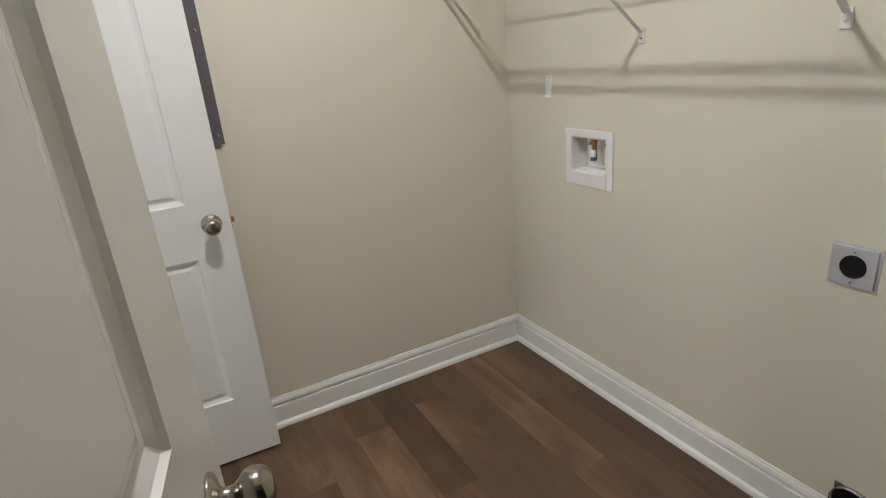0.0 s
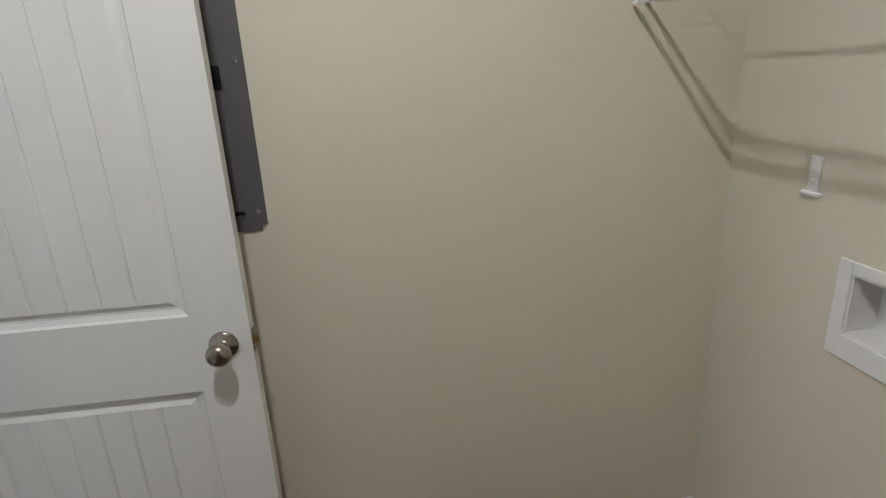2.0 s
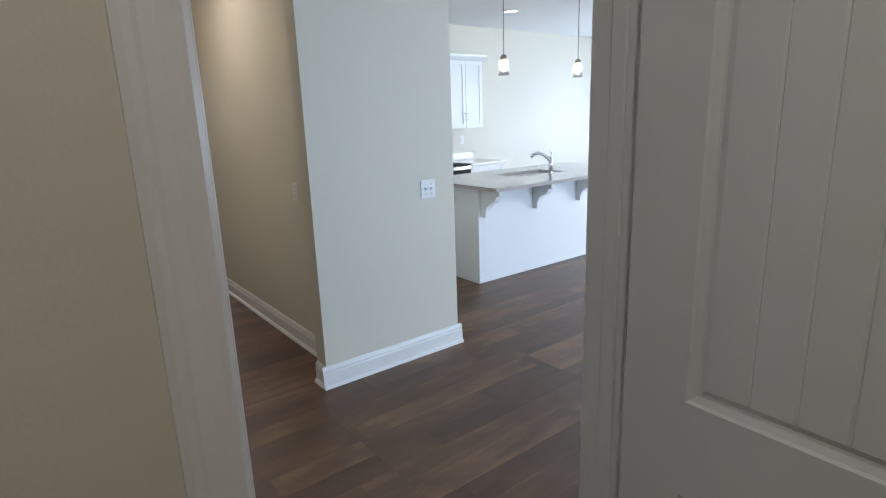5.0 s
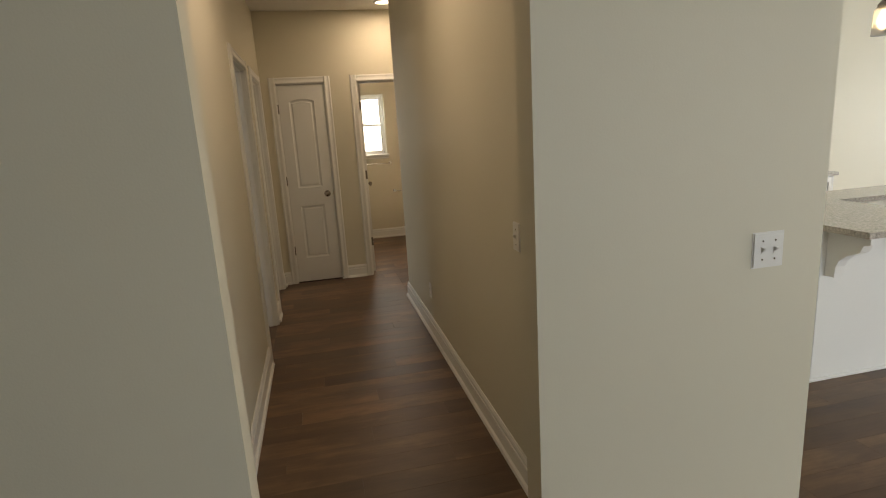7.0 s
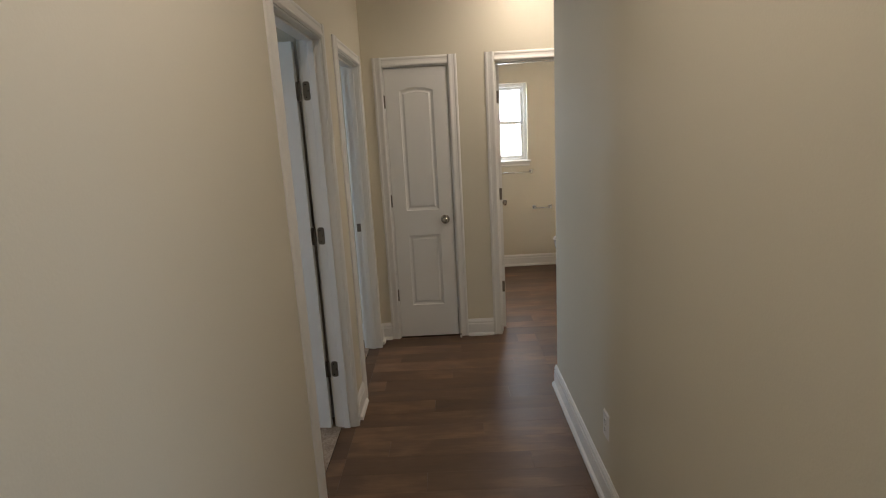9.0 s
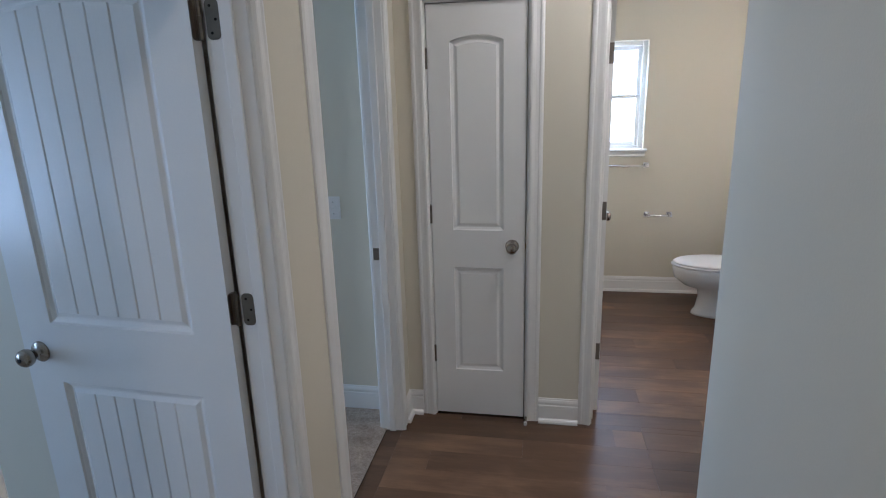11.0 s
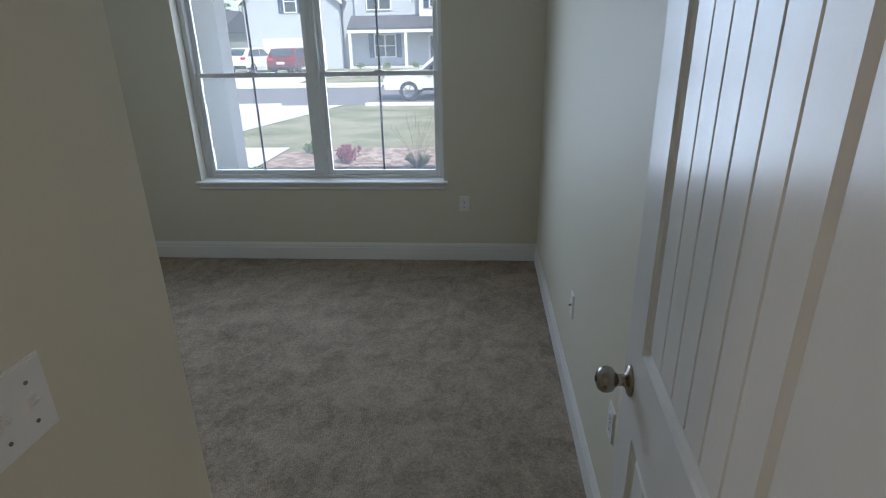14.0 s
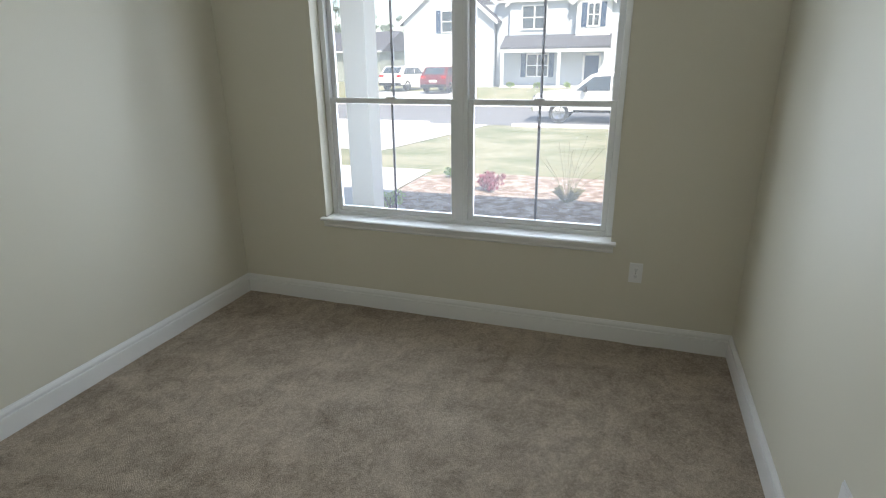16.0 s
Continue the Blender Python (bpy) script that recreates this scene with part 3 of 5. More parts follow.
# door frames and doors
door_frame("door_1", pose(0.310, 0.745, 0), 0.796, 2.065, T, 0.039, strike=(0.018, 0.022, 0.935))
door_frame("door_2", pose(0.511, 7.4, 0), 0.499, 2.065, T, 0.040, faces=(True, False), stop=0.002)
door_frame("door_3", pose(0.38, 5.296, 0, 0, 0, 90), 0.80, 2.065, 0.10, 0.030, hinges=(0.782, 0.0865))
door_frame("door_4", pose(0.38, 6.429, 0, 0, 0, 90), 0.80, 2.065, 0.10, 0.030, strike=(0.782, 0.082, 0.935))
door_frame("door_5", pose(1.315, 7.4, 0), 0.747, 2.065, T, 0.044, hinges=(0.018, 0.094))
door_frame("door_6", pose(-1.05, -0.53, 0, 0, 0, 90), 0.89, 2.065, T, 0.039)

door("laundry_door", "white two-panel plank door standing open with nickel knob", pose(1.053, 0.739, 0, 0, 0, -92.0), 0.746, 2.03, 6, 0.127, hinge_face=0.035)
door("linen_closet_door", "narrow white two-panel door, closed, with nickel knob", pose(0.533, 7.402, 0), 0.4535, 2.03, 1, 0.104)
door("bedroom_door", "white plank door open against the bedroom wall", pose(0.247, 6.096, 0, 0, 0, 176.5), 0.729, 2.03, 6, 0.12, privacy=True, pin=(-0.016, 0.020), knob_z=0.918)
door("second_bedroom_door", "white two-panel plank door, swung open into the room", pose(0.258, 6.41, 0, 0, 0, 180), 0.762, 2.03, 6, 0.127, hinge_face=0.035)
door("bathroom_door", "white two-panel plank door, open into the bathroom", pose(1.372, 7.517, 0, 0, 0, 87), 0.711, 2.03, 5, 0.12, hinge_face=0.035)
door("garage_entry_door", "white panelled door, open, with nickel knob", pose(-1.045, 0.345, 0, 0, 0, -10.5), 0.80, 2.03, 1, 0.165, knob_z=0.965, backset=0.088, rails=(0.255, 0.88, 1.085, 1.895), mould=1.7)


# ---- windows ----
def window(name, label, m, w, h, units, mull, glassmat, muntin=True, rail=0.5, apron=True, depth=0.055):
    """Double-hung vinyl window; local x along the wall, y outwards from the room face, z up from the sill."""
    f = thing(name, label, "window", m)
    f["kind"] = "structure"
    d0, d1 = depth, depth + 0.07
    fw = 0.035
    for r in ((0, d0, 0, fw, d1, h), (w - fw, d0, 0, w, d1, h), (fw, d0, 0, w - fw, d1, fw), (fw, d0, h - fw, w - fw, d1, h)):
        part("window_frame", boxes(r, bevel=0.003), VINYLW, f)
    uw = (w - 2 * fw - mull * (units - 1)) / units
    zr = h * rail
    for u in range(units):
        x0 = fw + u * (uw + mull)
        if u:
            part("mullion", boxes((x0 - mull, d0 - 0.004, fw, x0, d1, h - fw), (x0 - mull * 0.72, d0 - 0.009, fw, x0 - mull * 0.28, d0 - 0.003, h - fw), bevel=0.002), VINYLW, f)
        for k, (z0, z1, y0) in enumerate(((fw, zr + 0.018, d0 + 0.012), (zr - 0.018, h - fw, d0 + 0.040))):
            s = 0.032
            bm = boxes((x0, y0, z0, x0 + s, y0 + 0.026, z1), (x0 + uw - s, y0, z0, x0 + uw, y0 + 0.026, z1), (x0 + s, y0, z0, x0 + uw - s, y0 + 0.026, z0 + s), (x0 + s, y0, z1 - s, x0 + uw - s, y0 + 0.026, z1), bevel=0.003)
            sash = part("sash", bm, VINYLW, f)
            p = part("pane", boxes((x0 + s - 0.004, y0 + 0.011, z0 + s - 0.004, x0 + uw - s + 0.004, y0 + 0.015, z1 - s + 0.004)), glassmat, sash)
            p.visible_shadow = False
            if muntin:
                cx = x0 + uw / 2
                part("muntin", boxes((cx - 0.008, y0 + 0.016, z0 + s, cx + 0.008, y0 + 0.020, z1 - s), bevel=0.001), MUNTIN, sash)
        part("sash_lock", boxes((x0 + uw / 2 - 0.03, d0 - 0.002, zr + 0.018, x0 + uw / 2 + 0.03, d0 + 0.03, zr + 0.028), bevel=0.003), VINYLW, f)
    bm = bmesh.new()
    prism(bm, [(depth, 0), (-0.0005, 0), (-0.0005, 0.020), (depth, 0.020)], (0, 1, 0), (0, 0, 1), (0.001, 0, -0.008), (w - 0.002, 0, 0))
    prism(bm, [(-0.0005, 0), (-0.030, 0), (-0.037, 0.006), (-0.037, 0.014), (-0.030, 0.020), (-0.0005, 0.020)], (0, 1, 0), (0, 0, 1), (-0.027, 0, -0.008), (w + 0.054, 0, 0))
    part("window_sill", bm, TRIM, f, "white painted stool board")
    if apron:
        bm = bmesh.new()
        prism(bm, [(0, 0), (-0.006, 0), (-0.013, 0.010), (-0.010, 0.020), (-0.014, 0.032), (-0.016, 0.045), (0, 0.045)], (0, 1, 0), (0, 0, 1), (-0.015, 0, -0.053), (w + 0.03, 0, 0))
        part("apron", bm, TRIM, f)
    return f


window("window_1", "white vinyl twin double-hung window with single bars", pose(-3.27, 3.735, 0.60, 0, 0, 90), 1.79, 1.48, 2, 0.075, GLASS, depth=0.095)
window("window_2", "white vinyl twin double-hung dining window, bright with trees", pose(9.0, 5.75, 0.60, 0, 0, -90), 1.996, 1.53, 2, 0.066, GLASS, muntin=False)
window("window_3", "small white double-hung bathroom window with frosted panes", pose(1.29, 9.55, 1.21), 0.58, 0.85, 1, 0.05, FROST, muntin=False)


# ---- wall plates ----
def plate(name, label, category, m, w, h, kind, group=""):
    """Cover plate on a wall; local x along the wall, -y out of it, z up, centred."""
    p = thing(name, label, category, m, group)
    bm = boxes((-w / 2, -0.006, -h / 2, w / 2, 0, h / 2))
    bmesh.ops.bevel(bm, geom=[e for e in bm.edges if all(v.co.y < -0.005 for v in e.verts)], offset=0.004, segments=2, affect="EDGES")
    part("cover_plate", bm, PLASTIC, p)
    if kind == "outlet":
        for dz in (-0.0195, 0.0195):
            o = part("socket", lathe(bmesh.new(), [(0, 0.008), (0.0155, 0.008), (0.0165, 0.0065), (0.0165, 0.003)], 20, pose(0, 0, dz, 90, 0, 0)), PLASTIC, p)
            part("slot", boxes((-0.0065, -0.0086, dz - 0.003, -0.0045, -0.0078, dz + 0.006), (0.0045, -0.0086, dz - 0.003, 0.0065, -0.0078, dz + 0.006), (-0.002, -0.0086, dz - 0.010, 0.002, -0.0078, dz - 0.006)), BLACK, o)
        part("screw", cyl(bmesh.new(), (0, -0.0075, 0), (0, -0.0055, 0), 0.003, n=8), NICKEL, p)
    elif kind == "coax":
        part("connector", cyl(bmesh.new(), (0, -0.016, 0), (0, -0.005, 0), 0.0048, n=12), BRASS, p)
        for dz in (-0.042, 0.042):
            part("screw", cyl(bmesh.new(), (0, -0.0075, dz), (0, -0.0055, dz), 0.003, n=8), PLASTIC, p)
    else:
        n = kind
        for i in range(n):
            cx = (i - (n - 1) / 2) * 0.046
            bm = boxes((cx - 0.005, -0.0075, -0.012, cx + 0.005, -0.0055, 0.012))
            part("toggle_slot", bm, PLASTIC, p)
            bm = bmesh.new()
            prism(bm, [(-0.006, -0.008), (-0.019, 0.006), (-0.016, 0.010), (-0.006, 0.006)], (0, 1, 0), (0, 0, 1), (cx - 0.004, 0, 0), (0.008, 0, 0))
            part("toggle", bm, PLASTIC, p)
            for dz in (-0.030, 0.030):
                part("screw", cyl(bmesh.new(), (cx, -0.0075, dz), (cx, -0.0055, dz), 0.003, n=8), NICKEL, p)
    return p


plate("light_switch", "white double toggle switch plate on the wall", "light switch", pose(2.195, 2.932, 1.09), 0.116, 0.116, 2)
plate("light_switch", "white single toggle switch plate on the hall wall", "light switch", pose(1.575, 3.52, 1.09, 0, 0, -90), 0.071, 0.116, 1)
plate("light_switch", "white double toggle switch plate beside the bedroom door", "light switch", pose(-0.005, 5.20, 1.13, 0, 0, 180), 0.116, 0.116, 2)
plate("wall_outlet", "white duplex outlet low on the hall wall", "outlet", pose(1.575, 5.40, 0.345, 0, 0, -90), 0.071, 0.116, "outlet", "duplex outlets")
plate("wall_outlet", "white duplex outlet low on the bedroom wall", "outlet", pose(-0.862, 6.20, 0.464), 0.071, 0.116, "outlet", "duplex outlets")
plate("cable_outlet", "white coaxial plate low on the bedroom wall", "outlet", pose(-1.655, 6.20, 0.460), 0.071, 0.116, "coax")
plate("wall_outlet", "white duplex outlet under the bedroom window wall", "outlet", pose(-3.27, 5.671, 0.443, 0, 0, 90), 0.071, 0.116, "outlet", "duplex outlets")
plate("wall_outlet", "white duplex outlet above the kitchen worktop", "outlet", pose(5.30, 6.30, 1.20), 0.071, 0.116, "outlet", "duplex outlets")
plate("light_switch", "white switch plate inside the second bedroom", "light switch", pose(0.03, 7.4, 1.12), 0.071, 0.116, 1)

# thermostat
th = thing("thermostat", "white plastic thermostat with grey display, lit beside the hall", "thermostat", pose(0.38, 3.60, 1.552, 0, 0, 90))
part("body", boxes((-0.062, -0.030, -0.048, 0.062, 0, 0.048), bevel=0.006), PLASTIC, th)
part("display", boxes((-0.020, -0.0325, -0.024, 0.054, -0.0298, 0.038), bevel=0.001), SCREENG, th, "dark grey display screen")
part("label_bar", boxes((-0.010, -0.0315, -0.040, 0.010, -0.0298, -0.036)), SCREENG, th)

# ---- laundry ----
ep = thing("electrical_panel", "dark grey flush breaker panel cover with screws", "electrical panel", pose(1.167, 0.125, 1.16, 0, 0, -90))
bm = boxes((-0.182, -0.005, 0, 0.182, 0, 0.92))
bmesh.ops.bevel(bm, geom=[e for e in bm.edges if abs(e.verts[0].co.z - e.verts[1].co.z) < 1e-6 and abs(e.verts[0].co.x - e.verts[1].co.x) < 1e-6], offset=0.014, segments=4, affect="EDGES")
part("cover", bm, PANELG, ep)
part("door_panel", boxes((-0.12, -0.011, 0.05, 0.128, -0.004, 0.87), bevel=0.003), PANELG, ep)
part("door_latch", boxes((0.105, -0.016, 0.325, 0.130, -0.010, 0.375), bevel=0.002), BLACK, ep)
part("ventilation_slot", boxes((0.09, -0.0125, 0.042, 0.135, -0.0042, 0.048)), BLACK, ep)
for x in (-0.163, 0.163):
    for z in (0.045, 0.385, 0.72, 0.88):
        part("screw", lathe(bmesh.new(), [(0, 0.010), (0.004, 0.0095), (0.0065, 0.007), (0.0065, 0.004)], 12, pose(x, 0, z, 90, 0, 0)), CHROME, ep, "bright steel screw")

wb = thing("washer_outlet_box", "white plastic washing machine outlet box in the wall", "outlet box", pose(0.66, -1.267, 0.985, 0, 0, 180))
bm = boxes((-0.125, -0.006, -0.108, -0.093, 0, 0.108), (0.093, -0.006, -0.108, 0.125, 0, 0.108), (-0.093, -0.006, -0.108, 0.093, 0, -0.055), (-0.093, -0.006, 0.080, 0.093, 0, 0.108), bevel=0.0015)
part("frame", bm, PLASTIC, wb)
part("recess", boxes((-0.093, 0, -0.055, -0.088, 0.078, 0.080), (0.088, 0, -0.055, 0.093, 0.078, 0.080), (-0.088, 0, -0.055, 0.088, 0.078, -0.050), (-0.088, 0, 0.075, 0.088, 0.078, 0.080), (-0.088, 0.074, -0.050, 0.088, 0.079, 0.075)), PLASTIC, wb)
for x in (-0.008, 0.078):
    v = part("valve", cyl(cyl(bmesh.new(), (x, 0.035, 0.030), (x, 0.035, 0.060), 0.010, n=12), (x, 0.035, -0.012), (x, 0.035, 0.030), 0.012, 0.011, n=12), BRASS, wb, "brass valve")
    part("valve_stem", cyl(cyl(bmesh.new(), (x, 0.035, 0.060), (x, 0.035, 0.075), 0.014, 0.012, n=10), (x, 0.035, 0.052), (x, 0.010, 0.056), 0.006, n=10), BRASS, v)
part("arrestor", lathe(bmesh.new(), [(0, -0.022), (0.008, -0.022), (0.011, -0.016), (0.011, 0.026), (0.008, 0.030), (0, 0.030)], 16, pose(-0.008, 0.030, 0)), PLASTIC, wb, "white capped water hammer arrestor", True)
part("arrestor_label", cyl(bmesh.new(), (-0.008, 0.030, -0.012), (-0.008, 0.030, 0.002), 0.0114, n=16, caps=False), LABELBLUE, wb, "blue printed band")
part("drain_cap", lathe(bmesh.new(), [(0, 0.006), (0.030, 0.006), (0.033, 0.002), (0.033, 0.0)], 20, pose(0.035, 0.036, -0.050)), PLASTIC, wb)

dr = thing("dryer_outlet", "square steel dryer outlet plate with black round socket", "outlet", pose(-0.270, -1.267, 0.830, 0, 0, 180))
bm = boxes((-0.056, -0.009, -0.056, 0.056, 0, 0.056))
bmesh.ops.bevel(bm, geom=[e for e in bm.edges if all(v.co.y < -0.008 for v in e.verts)], offset=0.007, segments=2, affect="EDGES")
part("cover_plate", bm, PLATESTEEL, dr)
part("socket", lathe(bmesh.new(), [(0.0, 0.0095), (0.025, 0.0095), (0.027, 0.0115), (0.0295, 0.0115), (0.0305, 0.006)], 28, pose(0, 0, 0, 90, 0, 0)), BLACK, dr, "black round receptacle")
for a in (-0.04, 0.04):
    part("screw", lathe(bmesh.new(), [(0, 0.011), (0.004, 0.0105), (0.004, 0.008)], 10, pose(0, 0, a * 1.0, 90, 0, 0)), CHROME, dr)

dv = thing("dryer_vent", "round dryer vent pipe opening low in the wall", "vent", pose(-0.365, -1.267, 0.155, 0, 0, 180))
part("pipe", lathe(bmesh.new(), [(0.050, -0.10), (0.050, 0.012), (0.053, 0.014), (0.054, 0.004), (0.054, -0.05)], 32, pose(0, 0, 0, 90, 0, 0)), STEEL, dv, smooth=True)
# Flat black disc stands in for the shade inside the pipe.
part("duct_shade_disc", lathe(bmesh.new(), [(0.0, 0.002), (0.049, 0.002), (0.049, 0.0)], 32, pose(0, 0, 0, 90, 0, 0)), BLACK, dv)

# wire shelf over the washer place
SZ, SD = 1.675, 0.305
sh = thing("wire_shelf", "white coated wire shelf on wall brackets", "shelf", pose(0.0, -1.267, SZ))
for nm, pts, r in (
    ("front_rail", [(-1.04, SD, 0), (1.16, SD, 0)], 0.006), ("front_rail", [(-1.04, SD + 0.002, -0.042), (1.16, SD + 0.002, -0.042)], 0.006),
    ("back_rail", [(-1.04, 0.012, -0.004), (1.16, 0.012, -0.004)], 0.003), ("middle_rail", [(-1.04, 0.16, -0.004), (1.16, 0.16, -0.004)], 0.003),
):
    part(nm, tube(bmesh.new(), pts, r, 8), PLASTIC, sh)
bm = bmesh.new()
for i in range(86):
    x = -1.03 + i * 0.0254
    cyl(bm, (x, 0.008, 0.002), (x, SD, 0.002), 0.0011, n=5)
    cyl(bm, (x, SD + 0.002, 0.002), (x, SD + 0.002, -0.042), 0.0011, n=5)
tagged(part("deck_wire", bm, PLASTIC, sh), kind="stuff")
for x in (0.423, -0.168, -0.76):
    br = part("brace", bmesh.new(), PLASTIC, sh)
    bm = bmesh.new()
    prism(bm, [(-0.009, -0.0015), (0.009, -0.0015), (0.009, 0.0015), (-0.009, 0.0015)], (1, 0, 0), (0, 0.68, -0.73), (x, 0.006, -0.258), (0, SD - 0.01, 0.232))
    bm.to_mesh(br.data)
    bm.free()
    part("wall_clip", boxes((x - 0.013, 0.0, -0.293, x + 0.013, 0.006, -0.246), bevel=0.002), PLASTIC, br)
    part("screw", cyl(bmesh.new(), (x, 0.004, -0.276), (x, 0.0075, -0.276), 0.004, n=8), NICKEL, br)
for x in (0.70, 0.391, 0.0845, -0.222, -0.53):
    part("joiner", boxes((x - 0.010, SD - 0.003, -0.046, x + 0.010, SD + 0.006, 0.006), bevel=0.002), PLASTIC, sh)
part("end_bracket", boxes((1.150, 0.0, -0.02, 1.164, SD + 0.01, 0.008), bevel=0.002), PLASTIC, sh)
kb = thing("wall_hook", "small white plastic clip screwed to the wall", "wall clip", pose(0.887, -1.267, 1.21))
part("tongue", boxes((-0.016, 0, 0.0, 0.016, 0.005, 0.080), (-0.008, 0.004, 0.048, 0.008, 0.009, 0.064), (-0.007, 0.004, 0.018, 0.007, 0.008, 0.030), bevel=0.002), PLASTIC, kb)
part("foot", boxes((-0.026, 0, -0.007, 0.026, 0.012, 0.002), bevel=0.002), PLASTIC, kb)


# ---- ceiling lamps ----
def ceiling_lamp(name, label, x, y, r):
    f = thing(name, label, "ceiling light", pose(x, y, H))
    part("trim_ring", lathe(bmesh.new(), [(r, -0.002), (r * 1.28, -0.002), (r * 1.28, -0.008), (r * 1.05, -0.014), (r, -0.010)], 28), PLASTIC, f, smooth=True)
    part("lens", lathe(bmesh.new(), [(0, -0.007), (r, -0.007), (r, -0.004)], 28), LENSM, f, "glowing lens")
    return f


ceiling_lamp("recessed_light", "round lit ceiling light at the hall end", 1.62, 7.05, 0.075)
ceiling_lamp("recessed_light", "round lit ceiling light in the hall", 0.97, 4.3, 0.075)
ceiling_lamp("recessed_light", "round lit recessed light over the kitchen", 5.2, 5.2, 0.075)
ceiling_lamp("recessed_light", "small round lit ceiling light in the laundry", 0.12, -0.12, 0.03)
sd = thing("smoke_detector", "white round smoke detector on the hall ceiling", "smoke detector", pose(1.40, 5.3, H))
part("body", lathe(bmesh.new(), [(0, -0.045), (0.04, -0.045), (0.055, -0.035), (0.065, -0.018), (0.068, 0)], 28), PLASTIC, sd, smooth=True)

# ---- kitchen ----
isl = thing("kitchen_island", "white panelled kitchen island with granite top overhang", "kitchen island", pose(3.43, 3.86, 0))
part("body", boxes((0, 0, 0, 2.11, 0.86, 0.885)), CABINET, isl)
part("back_panel", boxes((-0.004, -0.012, 0.0, 2.114, 0, 0.885), bevel=0.002), CABINET, isl)
part("base_shoe", boxes((-0.014, -0.024, 0, 2.124, -0.012, 0.02), (-0.016, -0.024, 0, -0.004, 0.86, 0.02), bevel=0.003), CABINET, isl)
CORB = [(0, 0), (0, -0.26), (0.055, -0.26), (0.06, -0.20), (0.075, -0.165), (0.115, -0.13), (0.15, -0.115), (0.185, -0.095), (0.20, -0.06), (0.235, -0.05), (0.235, 0)]
for x in (0.03, 0.71, 1.37, 2.02):
    bm = bmesh.new()
    prism(bm, CORB, (0, -1, 0), (0, 0, 1), (x, -0.012, 0.884), (0.062, 0, 0))
    part("corbel", bm, CABINET, isl, "scrolled wooden corbel")
part("outlet_plate", boxes((-0.010, 0.30, 0.74, -0.004, 0.41, 0.81), bevel=0.002), PLASTIC, isl)
wt = thing("granite_worktop", "speckled grey granite island worktop with polished edge", "worktop", pose(3.43, 3.86, 0.886))
cut = (0.70, 0.16, 1.40, 0.54)
bm = bmesh.new()
for r in ((-0.06, -0.31, 0, 2.25, cut[1], 0.032), (-0.06, cut[3], 0, 2.25, 0.89, 0.032), (-0.06, cut[1], 0, cut[0], cut[3], 0.032), (cut[2], cut[1], 0, 2.25, cut[3], 0.032)):
    box(bm, *r)
part("slab", bm, GRANITE, wt)
sk = thing("kitchen_sink", "stainless steel undermount sink in the island", "sink", pose(3.43, 3.86, 0.70))
part("basin", boxes((0.69, 0.15, 0, 1.41, 0.55, 0.006), (0.69, 0.15, 0, 0.70, 0.55, 0.185), (1.40, 0.15, 0, 1.41, 0.55, 0.185), (0.70, 0.15, 0, 1.40, 0.16, 0.185), (0.70, 0.54, 0, 1.40, 0.55, 0.185)), STEEL, sk)
fa = thing("kitchen_faucet", "chrome pull-down kitchen faucet behind the sink", "faucet", pose(4.53, 3.965, 0.918))
part("base", cyl(cyl(bmesh.new(), (0, 0, 0), (0, 0, 0.012), 0.028, n=20), (0, 0, 0.012), (0, 0, 0.17), 0.022, 0.019, n=20), CHROME, fa, smooth=True)
part("spout", tube(bmesh.new(), [(0, 0, 0.13), (-0.04, 0.05, 0.19), (-0.09, 0.09, 0.215), (-0.13, 0.12, 0.20), (-0.15, 0.135, 0.17)], 0.017, 12), CHROME, fa, smooth=True)
part("handle", tube(bmesh.new(), [(0, 0, 0.17), (0.0, -0.01, 0.20), (-0.03, -0.02, 0.245), (-0.045, -0.025, 0.25)], 0.008, 10), CHROME, fa, smooth=True)


def shaker(parent, x0, x1, z0, z1, y, handle=None):
    """A shaker front on the face y, looking towards -y."""
    g, s = 0.002, 0.055
    bm = boxes((x0 + g, y - 0.018, z0 + g, x0 + s, y, z1 - g), (x1 - s, y - 0.018, z0 + g, x1 - g, y, z1 - g), (x0 + s, y - 0.018, z0 + g, x1 - s, y, z0 + s), (x0 + s, y - 0.018, z1 - s, x1 - s, y, z1 - g), (x0 + s, y - 0.009, z0 + s, x1 - s, y, z1 - s))
    d = part("front", bm, CABINET, parent)
    if handle:
        hx, hz, vert = handle
        dx, dz = (0, 0.06) if vert else (0.06, 0)
        part("handle", tube(tube(tube(bmesh.new(), [(hx - dx, y - 0.045, hz - dz), (hx + dx, y - 0.045, hz + dz)], 0.005, 8), [(hx - dx * 0.7, y - 0.018, hz - dz * 0.7), (hx - dx * 0.7, y - 0.045, hz - dz * 0.7)], 0.004, 8), [(hx + dx * 0.7, y - 0.018, hz + dz * 0.7), (hx + dx * 0.7, y - 0.045, hz + dz * 0.7)], 0.004, 8), NICKEL, d, "nickel bar handle")
    return d


